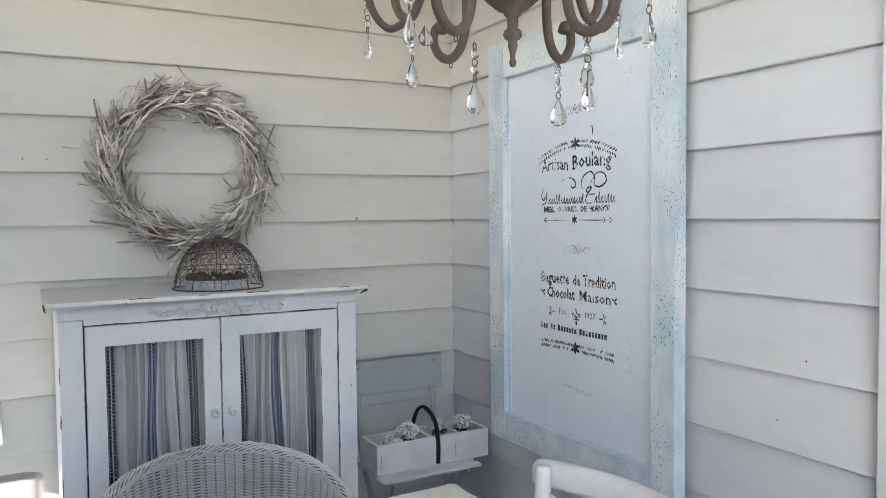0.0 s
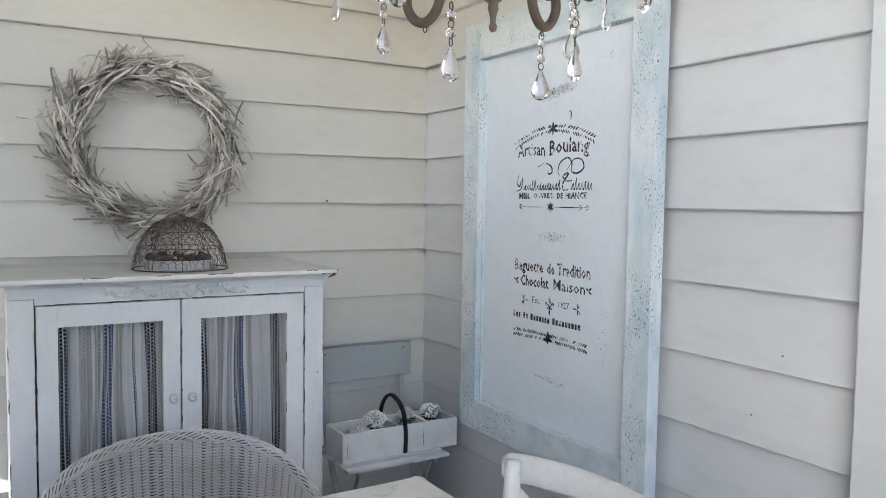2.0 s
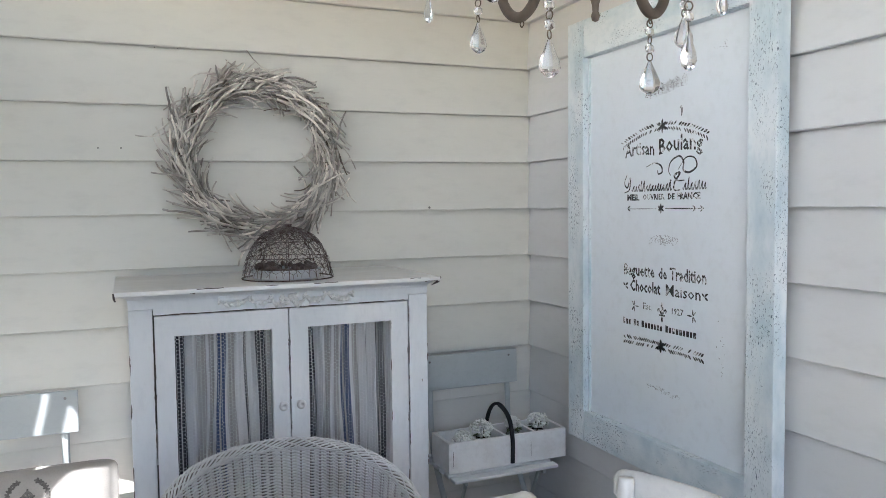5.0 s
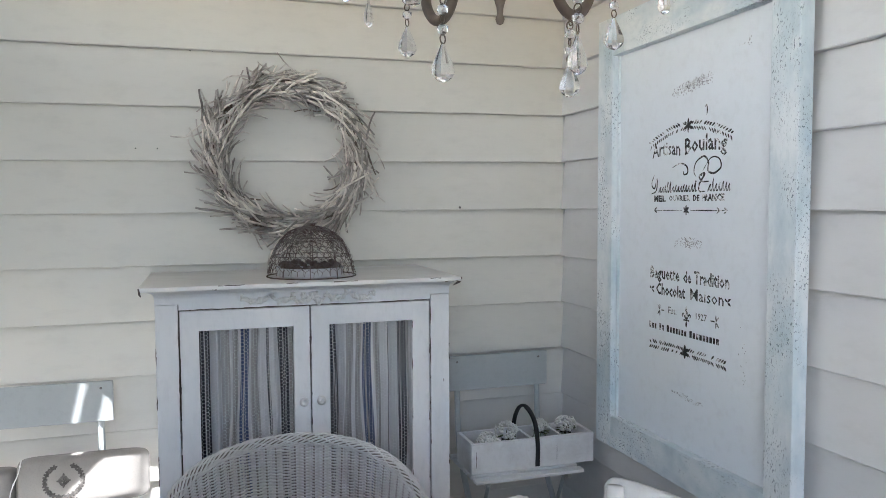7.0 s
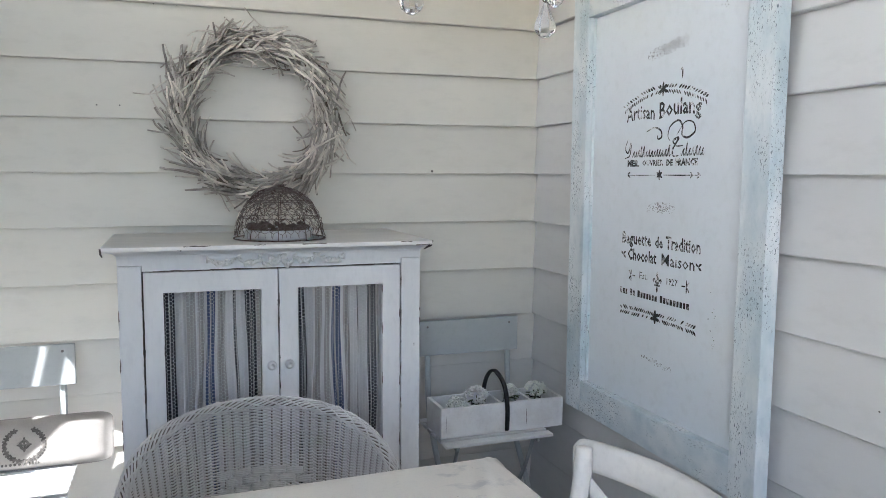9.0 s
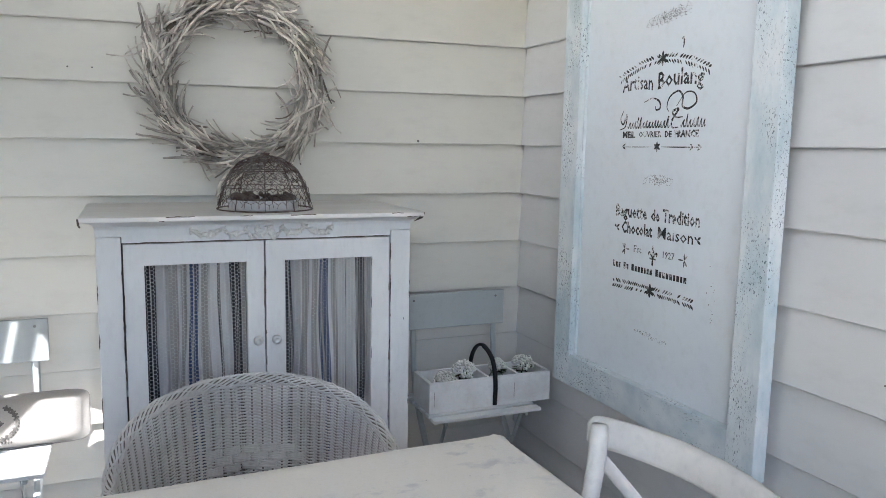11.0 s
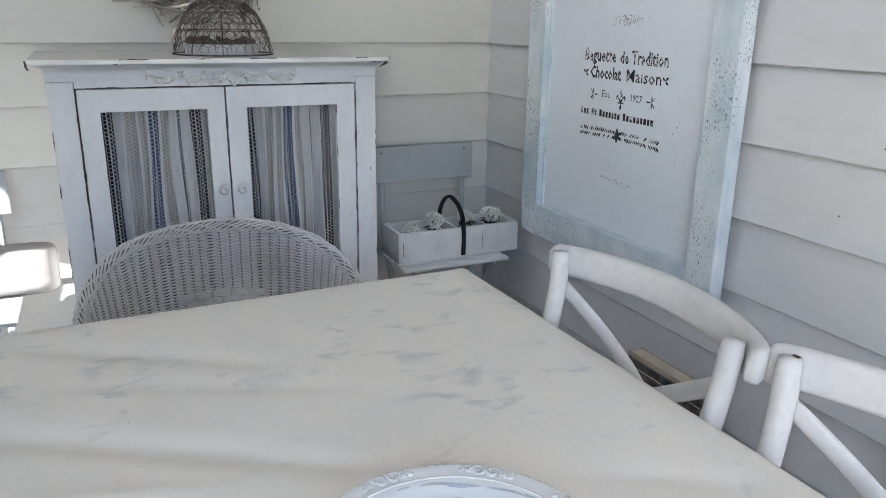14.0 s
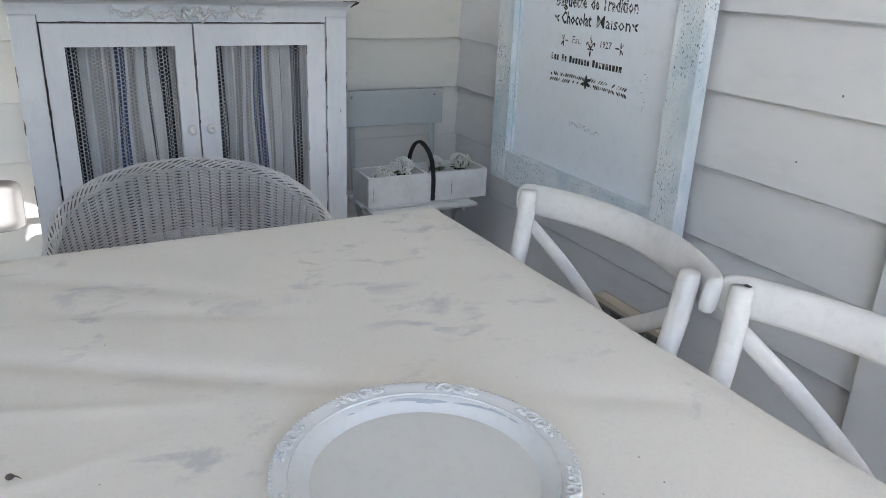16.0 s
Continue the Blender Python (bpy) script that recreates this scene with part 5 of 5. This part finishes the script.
# ---- cushions on the sunlit chair ----
def cushion(name, m, w, h, d, material, label, print_on=True):
    ob = thing(name, m, label, "cushion")
    vs, fs = [], []
    nx, nz = 28, 16
    for side in (-1, 1):
        base = len(vs)
        for j in range(nz + 1):
            for i in range(nx + 1):
                u, v = 2 * i / nx - 1, 2 * j / nz - 1
                puff = ((1 - u ** 6) * (1 - v ** 6)) ** 0.4
                pinch = 1 - 0.05 * abs(v) ** 8
                vs.append((u * w / 2 * pinch, side * (d / 2 * puff) + 0.002 * noise.noise((u * 4, v * 4, side)), h / 2 + v * h / 2 * (1 - 0.08 * abs(u) ** 8)))
        for j in range(nz):
            for i in range(nx):
                k = base + j * (nx + 1) + i
                q = (k, k + 1, k + nx + 2, k + nx + 1)
                fs.append(q if side < 0 else tuple(reversed(q)))
    part("cover", (vs, fs), material, ob, smooth=True)
    pts = []
    for k in range(48):
        g = 2 * math.pi * k / 48
        cx, cz = math.cos(g), math.sin(g)
        pts.append((w / 2 * math.copysign(abs(cx) ** 0.25, cx), 0, h / 2 + h / 2 * math.copysign(abs(cz) ** 0.25, cz)))
    part("piping", tube(pts, 0.003, 6, closed=True), material, ob, smooth=True)
    if print_on:
        st = ([], [])
        for k in range(26):
            a = math.pi * (0.16 + 1.68 * k / 25)
            for s in (-1, 1):
                cx, cz = 0.054 * math.sin(a), 0.5 * h + 0.052 * math.cos(a) * 0.95
                q = Euler((0, -a + s * 0.7, 0)).to_matrix()
                u, v = cx / (w / 2), 2 * cz / h - 1
                yy = -(d / 2) * ((1 - u ** 6) * (1 - v ** 6)) ** 0.4 - 0.0010
                blob((cx - 0.055, yy, cz), (0.0098, 0.0012, 0.0042), st, q, 6, 3)
        for k in range(8):
            q = Euler((0, k * 0.8, 0)).to_matrix()
            blob((-0.055 + 0.01 * math.cos(k * 0.8), -d / 2 - 0.001, 0.5 * h + 0.012 * math.sin(k * 0.8)), (0.012, 0.0008, 0.004), st, q, 6, 3)
        part("wreath_print", st, M_PRINT, ob, "faded grey printed wreath")
        st = ([], [])
        for k, ln in enumerate((0.030, 0.036, 0.024)):
            for j in range(4):
                blob((-0.120 + 0.045 * k + ln * (j / 3 - 0.5), -d / 2 * 0.94, 0.13 * h), (ln / 8, 0.002, 0.0045), st, None, 6, 3)
        cord = random.Random(12)
        pts = smooth_path([(-w / 2 + 0.016 + cord.uniform(-0.004, 0.004) - 0.006 * k, -d / 2 * 0.62 - 0.004, h * (0.98 - 0.155 * k)) for k in range(7)], 5)
        part("twine", tube(pts, [0.0016 + 0.0016 * (k % 11 == 4) for k in range(len(pts))], 6), M_BOX, ob, "pale knotted twine down one end", smooth=True)
        part("small_print", st, M_PRINT, ob, "small faded printed bars", stuff=True)
    return ob


cushion("lumbar_cushion", pose(-1.785, -0.205, 0.4345, -14, 0, 0), 0.385, 0.155, 0.085, M_LINEN, "oblong linen cushion printed with a faded wreath on the folding chair")
cushion("linen_cushion", pose(-2.125, -0.185, 0.4345, -14, 0, 4), 0.29, 0.125, 0.085, M_LINEN, "plain grey linen cushion leaning on the folding chair", False)


# ---- books behind the chair ----
def book(x0, x1, y0, y1, h, cover, label):
    """A large book stood on its long edge on the floor."""
    ob = thing("book", pose((x0 + x1) / 2, (y0 + y1) / 2, 0), label, "book", group="large books stood on edge")
    w, ln = (x1 - x0) / 2, (y1 - y0) / 2
    part("page_block", box(-w + 0.0016, w - 0.0016, -ln + 0.004, ln - 0.006, 0.003, h - 0.003), M_PAGES, ob)
    for q in (-1, 1):
        part("cover", box(min(q * w, q * (w - 0.0014)), max(q * w, q * (w - 0.0014)), -ln, ln, 0.0, h, 0.0004), cover, ob)
    part("spine", box(-w + 0.0016, w - 0.0016, -ln, -ln + 0.0035, 0.0005, h - 0.0005, 0.0004), cover, ob)
    return ob


book(-0.116, -0.069, -1.432, -1.118, 0.352, M_BOOK, "thick tan cloth book stood on edge by the wall")
book(-0.1245, -0.1165, -1.428, -1.122, 0.338, M_SPINE, "thin black book stood in front of the tan one")
book(-0.1355, -0.125, -1.430, -1.126, 0.322, M_SPINE, "thin black book with pale pages stood by the wall")
book(-0.147, -0.136, -1.425, -1.124, 0.305, M_REDBOOK, "low dull red book in front of the others")

# ---- marks on the wall ----
for x, z, r in ((-1.36, 1.924, 0.003), (-1.435, 1.922, 0.003), (-1.822, 1.356, 0.0055), (-0.446, 1.367, 0.005), (-1.62, 1.576, 0.0028), (-1.55, 1.577, 0.0028)):
    st = lathe([(0.0, 0.0), (r, 0.0), (r * 0.9, 0.0014), (0.0, 0.002)], 10)
    off = 0.0255 * (((z - LIP0) % PITCH) / PITCH)
    vs = [(x + v[0], -0.0065 + off - v[2], z + v[1]) for v in st[0]]
    part("nail_head", (vs, st[1]), M_NAIL, wall_north)
for y, z in ((-1.62, 0.86), (-1.80, 0.50), (-1.70, 1.02)):
    st = lathe([(0.0, 0.0), (0.003, 0.0), (0.0027, 0.0014), (0.0, 0.002)], 10)
    off = 0.0255 * (((z - LIP0) % PITCH) / PITCH)
    vs = [(-0.0065 + off - v[2], y + v[0], z + v[1]) for v in st[0]]
    part("nail_head", (vs, st[1]), M_NAIL, wall_east)

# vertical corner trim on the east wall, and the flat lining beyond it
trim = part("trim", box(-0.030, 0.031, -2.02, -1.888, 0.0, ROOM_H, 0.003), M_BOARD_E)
tagged(trim, "painted vertical timber trim on the wall", "trim", kind="structure")
part("lining", box(-0.006, 0.0315, ROOM_S, -2.02, 0.0, ROOM_H), M_PLAIN, wall_east)


# ---- weatherboards, floor boards ----
def board_mesh(length, along_x):
    """One bevelled weatherboard: thick at its lower edge, thin at its upper edge."""
    sec = [(-0.0070, 0.003), (-0.0055, 0.0), (0.032, 0.0), (0.032, PITCH + 0.020), (0.0205, PITCH + 0.020)]
    b = bmesh.new()
    ends = []
    for t in (0.0, length):
        ends.append([b.verts.new((t, d, z) if along_x else (d, t, z)) for d, z in sec])
    n = len(sec)
    for k in range(n):
        b.faces.new((ends[0][k], ends[0][(k + 1) % n], ends[1][(k + 1) % n], ends[1][k]))
    b.faces.new(ends[0])
    b.faces.new(list(reversed(ends[1])))
    bmesh.ops.recalc_face_normals(b, faces=b.faces[:])
    return b


rnd = random.Random(31)
count = int((ROOM_H - LIP0) / PITCH) + 1
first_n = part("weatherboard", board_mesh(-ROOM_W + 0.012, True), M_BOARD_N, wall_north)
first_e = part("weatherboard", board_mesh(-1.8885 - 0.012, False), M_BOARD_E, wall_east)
for k in range(-1, count):
    z = LIP0 + PITCH * k
    sag = {7: 0.004, 8: 0.009, 9: 0.009, 10: 0.004}.get(k, 0.0)      # some boards drop towards the open end
    mn = Matrix.Translation((ROOM_W, rnd.uniform(-0.0008, 0.0008), z + rnd.uniform(-0.0012, 0.0012) + sag * ROOM_W)) @ Matrix.Rotation(-sag, 4, 'Y')
    me_ = Matrix.Translation((rnd.uniform(-0.0008, 0.0008), 0.012, z + rnd.uniform(-0.0012, 0.0012)))
    if k == -1:
        first_n.matrix_basis, first_e.matrix_basis = mn, me_
    else:
        twin(first_n, mn)
        twin(first_e, me_)
plank = None
y = ROOM_S
while y < 0.0:
    m = Matrix.Translation((0, y, rnd.uniform(-0.001, 0.0)))
    if plank is None:
        plank = part("floor_board", box(ROOM_W, 0.03, 0.0, 0.114, -0.03, 0.0, 0.002), M_FLOOR, floor, at=m)
    else:
        twin(plank, m)
    y += 0.1185
